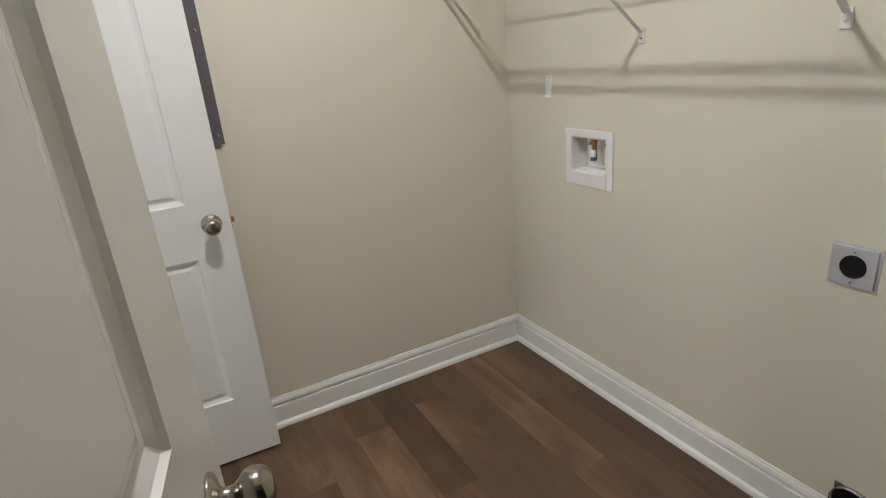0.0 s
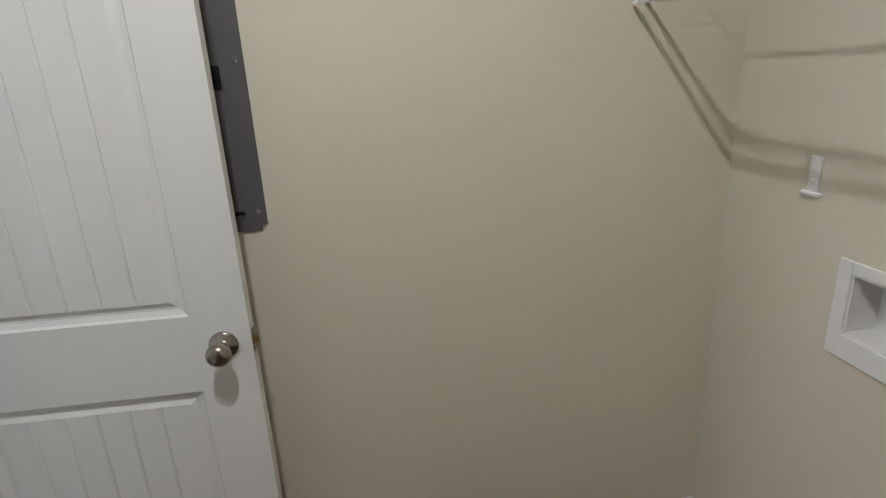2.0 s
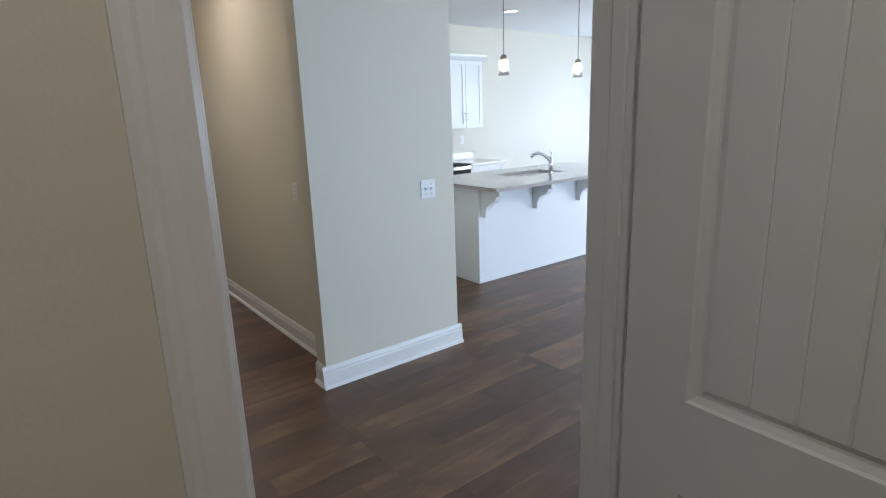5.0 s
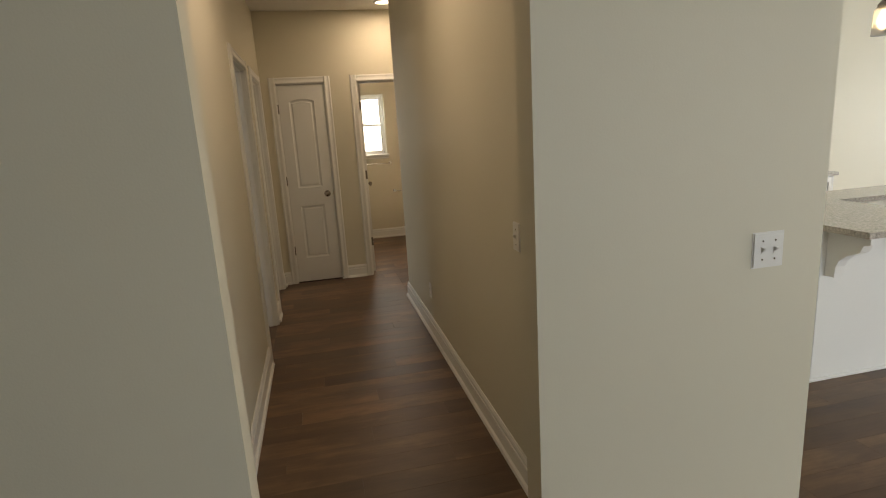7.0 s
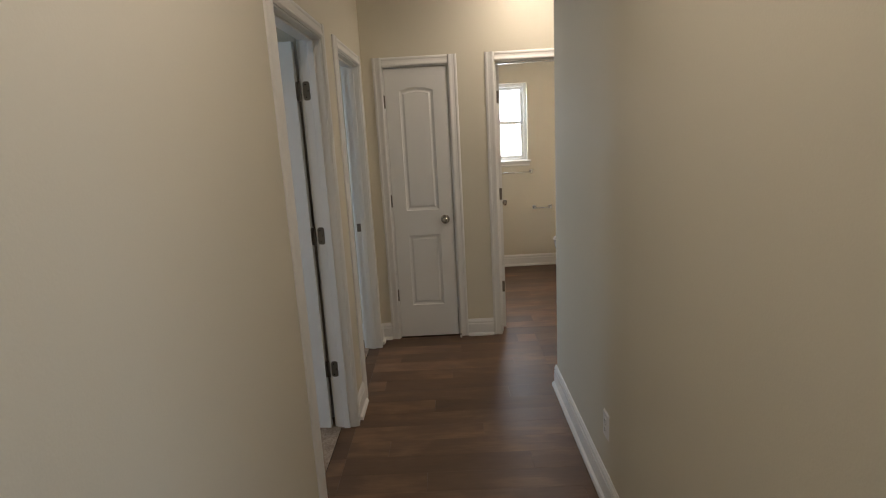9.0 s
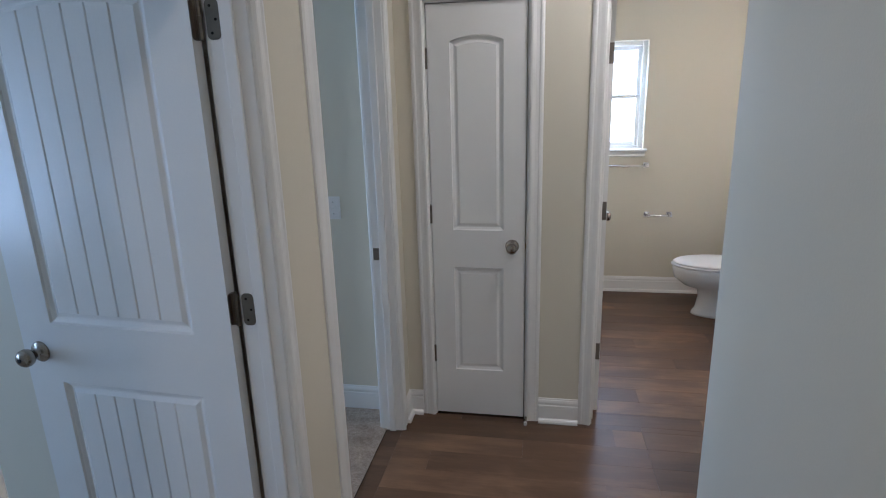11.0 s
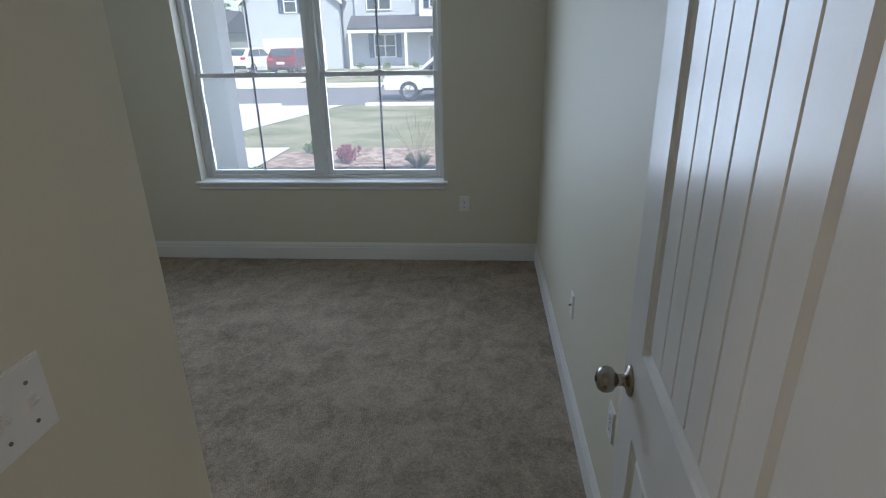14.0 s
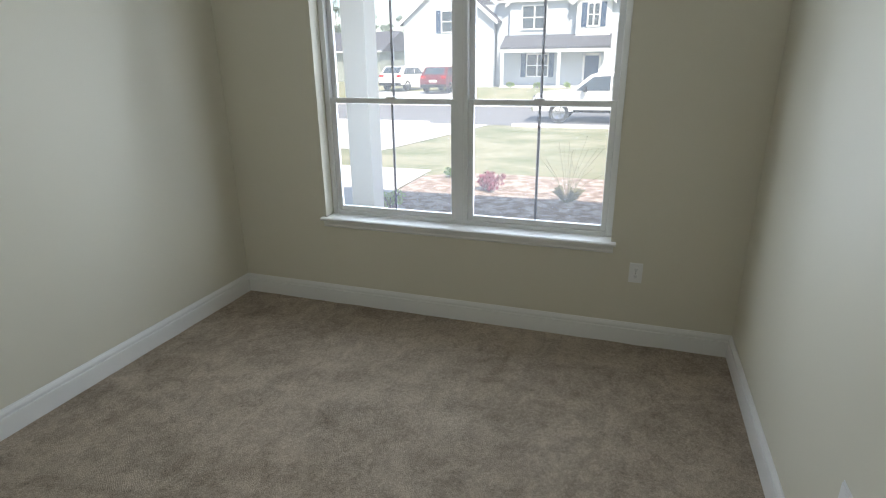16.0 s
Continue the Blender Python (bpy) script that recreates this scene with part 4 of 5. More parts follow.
uc = thing("wall_cabinet", "white shaker wall cabinet with crown moulding", "cabinet", pose(4.80, 5.97, 1.37))
part("body", boxes((0, 0, 0, 0.60, 0.33, 0.87)), CABINET, uc)
shaker(uc, 0, 0.30, 0, 0.87, 0, (0.27, 0.15, True))
shaker(uc, 0.30, 0.60, 0, 0.87, 0, (0.33, 0.15, True))
bm = bmesh.new()
prism(bm, [(0.02, 0), (-0.02, 0), (-0.06, 0.05), (-0.065, 0.075), (0.02, 0.075)], (0, 1, 0), (0, 0, 1), (-0.02, 0, 0.87), (0.68, 0, 0))
prism(bm, [(-0.02, 0), (0.02, 0), (0.06, 0.05), (0.065, 0.075), (-0.02, 0.075)], (1, 0, 0), (0, 0, 1), (0.60, 0.0, 0.87), (0, 0.33, 0))
part("crown", bm, CABINET, uc)
bc = thing("base_cabinet", "white shaker base cabinet beside the range", "cabinet", pose(4.92, 5.69, 0))
part("body", boxes((0, 0, 0.1, 0.60, 0.61, 0.885), (0, 0.06, 0, 0.60, 0.61, 0.1)), CABINET, bc)
shaker(bc, 0, 0.60, 0.70, 0.88, 0, (0.30, 0.79, False))
shaker(bc, 0, 0.60, 0.11, 0.69, 0, (0.54, 0.62, True))
kt = thing("counter_slab", "speckled granite counter with short backsplash", "worktop", pose(4.92, 5.66, 0.886))
part("slab", boxes((-0.005, 0, 0, 0.64, 0.64, 0.032), bevel=0.003), GRANITE, kt)
part("backsplash", boxes((-0.005, 0.618, 0.032, 0.60, 0.638, 0.135), bevel=0.002), GRANITE, kt)
st = thing("range_stove", "stainless range with black glass top", "stove", pose(4.15, 5.66, 0))
part("body", boxes((0, 0.02, 0, 0.762, 0.64, 0.90), bevel=0.004), STEEL, st)
part("cooktop", boxes((0, 0, 0.90, 0.762, 0.64, 0.918), bevel=0.004), BLACK, st)
part("oven_door", boxes((0.02, 0.0, 0.22, 0.742, 0.02, 0.76), bevel=0.003), BLACK, st)
part("door_handle", tube(bmesh.new(), [(0.06, -0.03, 0.74), (0.70, -0.03, 0.74)], 0.011, 10), STEEL, st)
part("control_panel", boxes((0, -0.004, 0.775, 0.762, 0.02, 0.845), bevel=0.004), BLACK, st, "black glass control panel")
part("trim_strip", boxes((0, -0.006, 0.848, 0.762, 0.02, 0.895), bevel=0.004), STEEL, st, "steel trim under the cooktop")


def pendant(x, y, group="pendants over the island"):
    p = thing("pendant_light", "nickel pendant with lit clear glass shade", "pendant light", pose(x, y, H), group)
    part("canopy", lathe(bmesh.new(), [(0, 0), (0.06, 0), (0.06, -0.015), (0.012, -0.025), (0, -0.025)], 24), NICKEL, p, smooth=True)
    part("stem", cyl(bmesh.new(), (0, 0, -0.02), (0, 0, -0.66), 0.005, n=8), NICKEL, p)
    part("socket_cup", lathe(bmesh.new(), [(0, -0.65), (0.016, -0.65), (0.034, -0.67), (0.034, -0.70), (0, -0.70)], 20), NICKEL, p, smooth=True)
    part("glass_shade", lathe(bmesh.new(), [(0.034, -0.685), (0.046, -0.70), (0.052, -0.84), (0.050, -0.84), (0.044, -0.702)], 24), SHADEG, p, "clear glass shade", True)
    part("bulb", lathe(bmesh.new(), [(0.013, -0.70), (0.016, -0.72), (0.028, -0.755), (0.030, -0.775), (0.022, -0.80), (0, -0.81)], 18), BULB, p, "lit bulb", True)


pendant(4.08, 4.18)
pendant(5.20, 4.18)
ch = thing("dining_chandelier", "nickel bar chandelier with lit glass cups", "chandelier", pose(7.4, 4.70, H))
part("canopy", lathe(bmesh.new(), [(0, 0), (0.07, 0), (0.07, -0.02), (0, -0.03)], 24), NICKEL, ch, smooth=True)
part("stem", cyl(bmesh.new(), (0, 0, -0.02), (0, 0, -1.04), 0.007, n=8), NICKEL, ch)
for i in range(5):
    a = 2 * math.pi * i / 5 + 0.3
    ax, ay = 0.30 * math.cos(a), 0.30 * math.sin(a)
    arm = part("arm", tube(bmesh.new(), [(0, 0, -1.04), (ax, ay, -1.04), (ax, ay, -0.99)], 0.007, 8), NICKEL, ch)
    part("glass_shade", lathe(bmesh.new(), [(0.045, -0.985), (0.055, -0.98), (0.055, -0.84), (0.052, -0.84), (0.045, -0.975)], 20, pose(ax, ay, 0)), SHADEG, arm, "clear glass cup", True)
    part("bulb", lathe(bmesh.new(), [(0, -0.98), (0.014, -0.97), (0.028, -0.92), (0.022, -0.885), (0, -0.875)], 14, pose(ax, ay, 0)), BULB, arm, "lit bulb", True)

# ---- bathroom ----
to = thing("toilet", "white porcelain toilet with closed lid", "toilet", pose(2.93, 9.06, 0, 0, 0, 0))


def oval(cx, rx, ry, z, n=28):
    return [(cx + rx * math.cos(2 * math.pi * i / n), ry * math.sin(2 * math.pi * i / n), z) for i in range(n)]


def loft(bm, rings):
    rr = [[bm.verts.new(p) for p in ring] for ring in rings]
    for p, q in zip(rr, rr[1:]):
        for i in range(len(p)):
            bm.faces.new((p[i], p[(i + 1) % len(p)], q[(i + 1) % len(p)], q[i]))
    bm.faces.new(rr[0])
    bm.faces.new(list(reversed(rr[-1])))
    return bm


part("bowl", loft(bmesh.new(), [oval(-0.49, 0.225, 0.118, 0), oval(-0.49, 0.222, 0.115, 0.02), oval(-0.485, 0.205, 0.102, 0.05), oval(-0.48, 0.195, 0.095, 0.14), oval(-0.485, 0.198, 0.097, 0.20), oval(-0.53, 0.255, 0.138, 0.235), oval(-0.555, 0.300, 0.172, 0.29), oval(-0.56, 0.312, 0.184, 0.35), oval(-0.56, 0.315, 0.187, 0.385)]), PORCELAIN, to, smooth=True)
part("seat", loft(bmesh.new(), [oval(-0.56, 0.318, 0.188, 0.386), oval(-0.56, 0.325, 0.193, 0.394), oval(-0.56, 0.318, 0.188, 0.403)]), PLASTIC, to, smooth=True)
part("lid", loft(bmesh.new(), [oval(-0.55, 0.318, 0.188, 0.405), oval(-0.55, 0.322, 0.191, 0.414), oval(-0.55, 0.305, 0.178, 0.424), oval(-0.55, 0.2, 0.12, 0.427)]), PLASTIC, to, smooth=True)
part("tank", boxes((-0.38, -0.21, 0.38, -0.17, 0.21, 0.74), bevel=0.02), PORCELAIN, to)
part("tank_lid", boxes((-0.395, -0.225, 0.742, -0.16, 0.225, 0.775), bevel=0.01), PORCELAIN, to)
part("pedestal", boxes((-0.40, -0.10, 0, -0.18, 0.10, 0.385), bevel=0.03), PORCELAIN, to)
va = thing("bath_vanity", "white shaker vanity with pale stone top", "vanity", pose(2.33, 8.70, 0, 0, 0, -90))
part("body", boxes((0, 0, 0.09, 0.76, 0.47, 0.80), (0, 0.06, 0, 0.76, 0.47, 0.09)), CABINET, va)
shaker(va, 0, 0.38, 0.62, 0.79, 0, (0.19, 0.70, False))
shaker(va, 0.38, 0.76, 0.62, 0.79, 0, (0.57, 0.70, False))
shaker(va, 0, 0.38, 0.10, 0.61, 0, (0.06, 0.52, True))
shaker(va, 0.38, 0.76, 0.10, 0.61, 0, (0.70, 0.52, True))
vt = thing("vanity_top", "pale cultured stone vanity top", "worktop", pose(2.33, 8.70, 0.80, 0, 0, -90))
part("slab", boxes((-0.02, -0.02, 0.001, 0.78, 0.47, 0.032), bevel=0.004), PORCELAIN, vt)


def bar(name, label, x0, x1, z, r=0.008):
    b = thing(name, label, name.replace("_", " "), pose(0, 9.55, z))
    part("rail", cyl(bmesh.new(), (x0, -0.06, 0), (x1, -0.06, 0), r, n=12), CHROME, b, smooth=True)
    for x in (x0, x1):
        part("post", boxes((x - 0.012, -0.072, -0.012, x + 0.012, 0, 0.012), (x - 0.022, -0.008, -0.022, x + 0.022, 0, 0.022), bevel=0.003), CHROME, b)


bar("towel_bar", "chrome towel bar under the bathroom window", 1.38, 1.90, 1.09)
bar("paper_holder", "chrome toilet paper holder on the bathroom wall", 1.93, 2.11, 0.68)

# small things
ds = thing("door_stop", "small nickel spring door stop at the floor", "door stop", pose(1.0, 7.385, 0.02))
part("stem", cyl(bmesh.new(), (0, 0, 0.0), (0, -0.05, 0.0), 0.006, n=10), NICKEL, ds)
part("tip", cyl(bmesh.new(), (0, -0.05, 0.0), (0, -0.065, 0.0), 0.009, n=10), PLASTIC, ds)


# ---- outdoors ----
GRASS = two_tone("lawn_grass", (0.14, 0.165, 0.075), (0.31, 0.29, 0.19), 0.6, 5.0, lo=0.28, hi=0.66)
MULCH = two_tone("bark_mulch", (0.26, 0.185, 0.145), (0.50, 0.40, 0.34), 7.0, 60.0)
CONCRETE = material("concrete", (0.66, 0.64, 0.60), 0.9, vary=0.08, scale=1.5, fine=80, bump=0.003)
ASPHALT = material("asphalt", (0.17, 0.17, 0.18), 0.9, vary=0.12, scale=1.0, fine=120, bump=0.004)
SIDING = material("lap_siding", (0.50, 0.54, 0.58), 0.6, vary=0.04, scale=1.0)
SIDING2 = material("grey_green_siding", (0.30, 0.32, 0.28), 0.6, vary=0.04, scale=1.0)
SHINGLE = material("roof_shingle", (0.075, 0.075, 0.085), 0.9, vary=0.2, scale=3.0, fine=14)
SHUTTER = material("shutter_paint", (0.035, 0.065, 0.12), 0.5, vary=0.05)
DARKGLASS = material("dark_window_glass", (0.05, 0.065, 0.08), 0.06, vary=0.05, scale=2)
CARWHITE = material("white_car_paint", (0.72, 0.72, 0.72), 0.18, vary=0.01, scale=2)
CARRED = material("red_car_paint", (0.12, 0.012, 0.018), 0.16, vary=0.03, scale=2)
TYRE = material("tyre_rubber", (0.02, 0.02, 0.02), 0.8, vary=0.1)
LAMPR = material("tail_lamp", (0.40, 0.01, 0.01), 0.2, vary=0.05)
LEAF = material("leaf_green", (0.06, 0.10, 0.03), 0.7, vary=0.4, scale=3.0, fine=8)
PINE = material("pine_green", (0.045, 0.075, 0.035), 0.8, vary=0.4, scale=1.0, fine=5)
REDLEAF = material("burgundy_leaf", (0.22, 0.02, 0.05), 0.7, vary=0.4, scale=20.0)
BARK = material("bark", (0.12, 0.085, 0.06), 0.9, vary=0.3, scale=6.0, fine=40, bump=0.01)
DRYSTEM = material("dry_stem", (0.22, 0.20, 0.10), 0.8, vary=0.2)
FENCEM = material("black_silt_fence", (0.015, 0.015, 0.017), 0.8, vary=0.1)


def ground_z(x, y):
    if x > -3.4:
        return -0.30 - 0.01 * max(0, x - 9)
    if x > -9:
        return -0.25
    if x > -21:
        return -0.25 + (x + 9) * 0.055
    if x > -30:
        return -0.91
    return -0.91 + min(0.33, (-30 - x) * 0.03)


XS = [-900, -300, -120, -80, -60, -50, -45, -41, -37, -33, -30, -29.6, -25, -21.4, -21, -19, -17, -15, -13, -11, -9, -8, -7, -6, -5, -4, -3.46]
YS = [-900, -300, -120, -60, -40, -30, -24, -20, -16, -12, -8, -4, 0, 2, 4, 6, 8, 12, 16, 24, 40, 60, 120, 300, 900]


def sheet(xs, ys, f=ground_z, dz=0.0):
    bm = bmesh.new()
    g = [[bm.verts.new((x, y, f(x, y) + dz)) for y in ys] for x in xs]
    for i in range(len(xs) - 1):
        for j in range(len(ys) - 1):
            bm.faces.new((g[i][j], g[i + 1][j], g[i + 1][j + 1], g[i][j + 1]))
    return bm


structure("ground", sheet(XS + [-3.3, 0, 9.2, 12, 16, 24, 40, 80, 200, 900], YS, lambda x, y: ground_z(x, y) if x < -3.4 or x > 9.1 else -0.3), GRASS, "patchy green and straw lawn running to the horizon", "ground")
structure("road", sheet([-29.6, -25, -21.4], [-400, -60, 0, 60, 400], dz=0.012), ASPHALT, "grey asphalt residential road", "road")
structure("kerb", boxes((-21.4, -400, -1.05, -21.1, -2.2, -0.80), (-21.4, 1.2, -1.05, -21.1, 400, -0.80), (-29.9, -400, -1.05, -29.6, 400, -0.82), bevel=0.02), CONCRETE, "pale concrete kerb along the road", "kerb")
structure("driveway", sheet([-21.4, -17, -13, -11.6], [-7.5, -3, 0.25], dz=0.02), CONCRETE, "pale concrete driveway beside the lawn", "driveway")
structure("front_walk", sheet([-9.0, -7.4, -5.3], [-7.5, 0, 2.38], dz=0.025), CONCRETE, "pale concrete front walk to the porch", "pavement")
structure("porch_slab", boxes((-5.3, -1.5, -0.5, -3.46, 3.4, -0.12), bevel=0.01), CONCRETE, "concrete porch slab by the front wall", "porch")
structure("far_driveway", sheet([-44.5, -37, -30], [-12.5, -9, -5.0], dz=0.02), CONCRETE, "pale concrete driveway across the road", "driveway")
structure("far_sidewalk", sheet([-32.0, -30.6], [-200, 0, 200], dz=0.03), CONCRETE, "pale concrete sidewalk across the road", "pavement")
bm = bmesh.new()
n = 34
ctr = bm.verts.new((-7.0, 5.6, -0.19))
ring = []
for i in range(n):
    a = 2 * math.pi * i / n
    rr = 1 + 0.05 * noise.noise(Vector((math.cos(a) * 3, math.sin(a) * 3, 0)))
    ring.append(bm.verts.new((max(-9.0, min(-3.47, -6.4 + 2.75 * rr * math.cos(a) * 1.25)), max(2.4, 5.9 + 3.7 * rr * math.sin(a) * 1.2), -0.235)))
for i in range(n):
    bm.faces.new((ctr, ring[i], ring[(i + 1) % n]))
structure("mulch_bed", bm, MULCH, "brown bark mulch bed under the window", "ground")

# porch roof and column
pr = thing("porch_roof", "shallow porch roof with white fascia over the front", "roof", pose(0, 0, 0))
pr["kind"] = "structure"
part("soffit", boxes((-5.35, -3.0, 2.62, -3.46, 6.9, 2.70)), VINYLW, pr)
bm = bmesh.new()
prism(bm, [(-5.5, 2.70), (-3.2, 3.6), (-3.2, 2.70)], (1, 0, 0), (0, 0, 1), (0, -3.2, 0), (0, 10.3, 0))
part("roof", bm, SHINGLE, pr)
hr = thing("house_roof", "dark shingled roof of the house", "roof", pose(0, 0, 0))
hr["kind"] = "structure"
bm = bmesh.new()
prism(bm, [(-3.5, 2.9), (3.2, 5.2), (10.05, 2.75), (10.05, 2.9), (3.2, 5.4), (-3.5, 3.05)], (1, 0, 0), (0, 0, 1), (0, -4.4, 0), (0, 14.6, 0))
part("roof", bm, SHINGLE, hr)
pc = thing("porch_column", "square white porch column with capital and base", "column", pose(-5.0, 3.17, -0.12))
part("shaft", boxes((-0.115, -0.115, 0, 0.115, 0.115, 2.74), bevel=0.004), VINYLW, pc)
part("base", boxes((-0.14, -0.14, 0, 0.14, 0.14, 0.14), bevel=0.008), VINYLW, pc)
part("capital", boxes((-0.14, -0.14, 2.60, 0.14, 0.14, 2.739), bevel=0.008), VINYLW, pc)


# ---- plants ----
def leaf_cloud(bm, centre, radius, count, size, rnd, flat=1.0):
    for _ in range(count):
        d = Vector((rnd.gauss(0, 1), rnd.gauss(0, 1), rnd.gauss(0, 1) * flat))
        d = d.normalized() * radius * (0.45 + 0.6 * rnd.random())
        d.z *= flat
        p = Vector(centre) + d
        q = Euler((rnd.uniform(0, 6.3), rnd.uniform(0, 6.3), rnd.uniform(0, 6.3))).to_matrix()
        s = size * rnd.uniform(0.6, 1.3)
        bm.faces.new([bm.verts.new(p + q @ Vector(v)) for v in ((-s, 0, 0), (0, -s * 0.45, 0.1 * s), (s, 0, 0), (0, s * 0.45, 0.1 * s))])


def shrub(name, label, x, y, r, h, mat, count, size, seed):
    rnd = random.Random(seed)
    z = ground_z(x, y) + 0.02
    s = thing(name, label, "shrub", pose(x, y, z))
    bm = bmesh.new()
    for i in range(9):
        a = rnd.uniform(0, 6.3)
        tube(bm, [(0, 0, 0), (r * 0.4 * math.cos(a), r * 0.4 * math.sin(a), h * 0.5), (r * 0.7 * math.cos(a), r * 0.7 * math.sin(a), h * rnd.uniform(0.7, 1.0))], 0.006, 5)
    part("stem", bm, BARK, s)
    bm = bmesh.new()
    for i in range(10):
        a, d = rnd.uniform(0, 6.3), r * rnd.uniform(0.2, 0.75)
        leaf_cloud(bm, (d * math.cos(a), d * math.sin(a), h * rnd.uniform(0.35, 0.85)), r * 0.4, count // 10, size, rnd)
    part("crown", bm, mat, s)


shrub("red_shrub", "small burgundy-leaved shrub in the mulch bed", -7.7, 3.72, 0.22, 0.28, REDLEAF, 500, 0.03, 3)
shrub("green_shrub", "small bright green shrub at the bed edge", -8.5, 2.95, 0.17, 0.18, LEAF, 300, 0.035, 4)
shrub("low_shrub", "dark low shrub beside the porch column", -6.4, 2.75, 0.22, 0.25, LEAF, 300, 0.03, 8)
gr = thing("tall_weed", "tall thin weed with seed heads and grassy base", "plant", pose(-7.3, 4.85, -0.23))
rnd = random.Random(9)
bm = bmesh.new()
heads = bmesh.new()
for i in range(26):
    a, l, t = rnd.uniform(0, 6.3), rnd.uniform(0.35, 0.85), rnd.uniform(0.1, 0.5)
    tip = Vector((t * math.cos(a), t * math.sin(a), l))
    tube(bm, [(0, 0, 0), tip * 0.5 + Vector((0, 0, 0.08)), tip], 0.0025, 4)
    leaf_cloud(heads, tip, 0.04, 5, 0.012, rnd)
tagged(part("stalks", bm, DRYSTEM, gr), kind="stuff")
tagged(part("seed_heads", heads, DRYSTEM, gr), kind="stuff")
bm = bmesh.new()
for i in range(34):
    a, l, t = rnd.uniform(0, 6.3), rnd.uniform(0.10, 0.24), rnd.uniform(0.08, 0.26)
    c, s_ = math.cos(a), math.sin(a)
    bm.faces.new([bm.verts.new(v) for v in ((-0.008 * s_, 0.008 * c, 0), (0.008 * s_, -0.008 * c, 0), (t * 0.6 * c + 0.006 * s_, t * 0.6 * s_ - 0.006 * c, l), (t * c, t * s_, l * 0.9))])
tagged(part("blades", bm, DRYSTEM, gr), kind="stuff")


def see_through(m, share, colour):
    """Lets light pass through thin leaves."""
    nt = m.node_tree
    out, b = nt.nodes["Material Output"], nt.nodes["Principled BSDF"]
    tr, mix = nt.nodes.new("ShaderNodeBsdfTranslucent"), nt.nodes.new("ShaderNodeMixShader")
    tr.inputs["Color"].default_value = (*colour, 1)
    mix.inputs[0].default_value = share
    nt.links.new(b.outputs[0], mix.inputs[1])
    nt.links.new(tr.outputs[0], mix.inputs[2])
    nt.links.new(mix.outputs[0], out.inputs["Surface"])


see_through(LEAF, 0.7, (0.55, 0.70, 0.26))


def tree(label, x, y, h, r, seed, mat=PINE, girth=0.17, low=0.38, clumps=16):
    rnd = random.Random(seed)
    t = thing("tree", label, "tree", pose(x, y, ground_z(x, y) - 0.05))
    bm = cyl(bmesh.new(), (0, 0, 0), (0.1, 0, h * 0.9), girth, 0.04, n=8)
    for i in range(10):
        a, z = rnd.uniform(0, 6.3), h * rnd.uniform(0.4, 0.9)
        cyl(bm, (0.05, 0, z), (r * 0.7 * math.cos(a), r * 0.7 * math.sin(a), z + 0.4), 0.04, 0.012, n=5)
    part("trunk", bm, BARK, t)
    bm = bmesh.new()
    for i in range(clumps):
        a, z = rnd.uniform(0, 6.3), rnd.uniform(low, 1.0)
        d = r * (1.05 - 0.75 * z) * rnd.uniform(0.3, 1.2)
        leaf_cloud(bm, (d * math.cos(a), d * math.sin(a), h * z), r * 0.42, 150, 0.13, rnd, 0.7)
    part("crown", bm, mat, t)
    return t


for k in range(17):
    rnd = random.Random(50 + k)
    tree("thin young tree with light green leaves behind the house", 24 + rnd.uniform(0, 18), 1.0 + k * 1.3, rnd.uniform(6, 11), rnd.uniform(1.3, 2.2), 100 + k, LEAF, 0.07, 0.12, 11)
for k in range(9):
    rnd = random.Random(80 + k)
    tree("distant pine behind the houses", -92 - rnd.uniform(0, 25), -66 + k * 3.6, rnd.uniform(9, 14), 2.2, 200 + k)
bm = boxes((19.0, -8, -0.7, 19.03, 18, 0.30))
sf = tagged(link("silt_fence", bm, FENCEM), label="low black silt fence behind the house", category="fence")


# ---- houses across the road ----
def house_window(parent, x, y0, y1, z0, z1, shutters=True, split=2):
    w = part("window", boxes((x, y0, z0, x + 0.06, y0 + 0.09, z1), (x, y1 - 0.09, z0, x + 0.06, y1, z1), (x, y0 + 0.09, z0, x + 0.06, y1 - 0.09, z0 + 0.09), (x, y0 + 0.09, z1 - 0.09, x + 0.06, y1 - 0.09, z1), (x, y0 + 0.09, (z0 + z1) / 2 - 0.03, x + 0.05, y1 - 0.09, (z0 + z1) / 2 + 0.03), *[(x, y0 + (y1 - y0) * i / split - 0.05, z0 + 0.09, x + 0.055, y0 + (y1 - y0) * i / split + 0.05, z1 - 0.09) for i in range(1, split)]), VINYLW, parent)
    part("pane", boxes((x - 0.02, y0 + 0.05, z0 + 0.05, x + 0.02, y1 - 0.05, z1 - 0.05)), DARKGLASS, w)
    if shutters:
        for a, b in ((y0 - 0.40, y0 - 0.03), (y1 + 0.03, y1 + 0.40)):
            part("shutter", boxes((x, a, z0, x + 0.05, b, z1)), SHUTTER, parent)


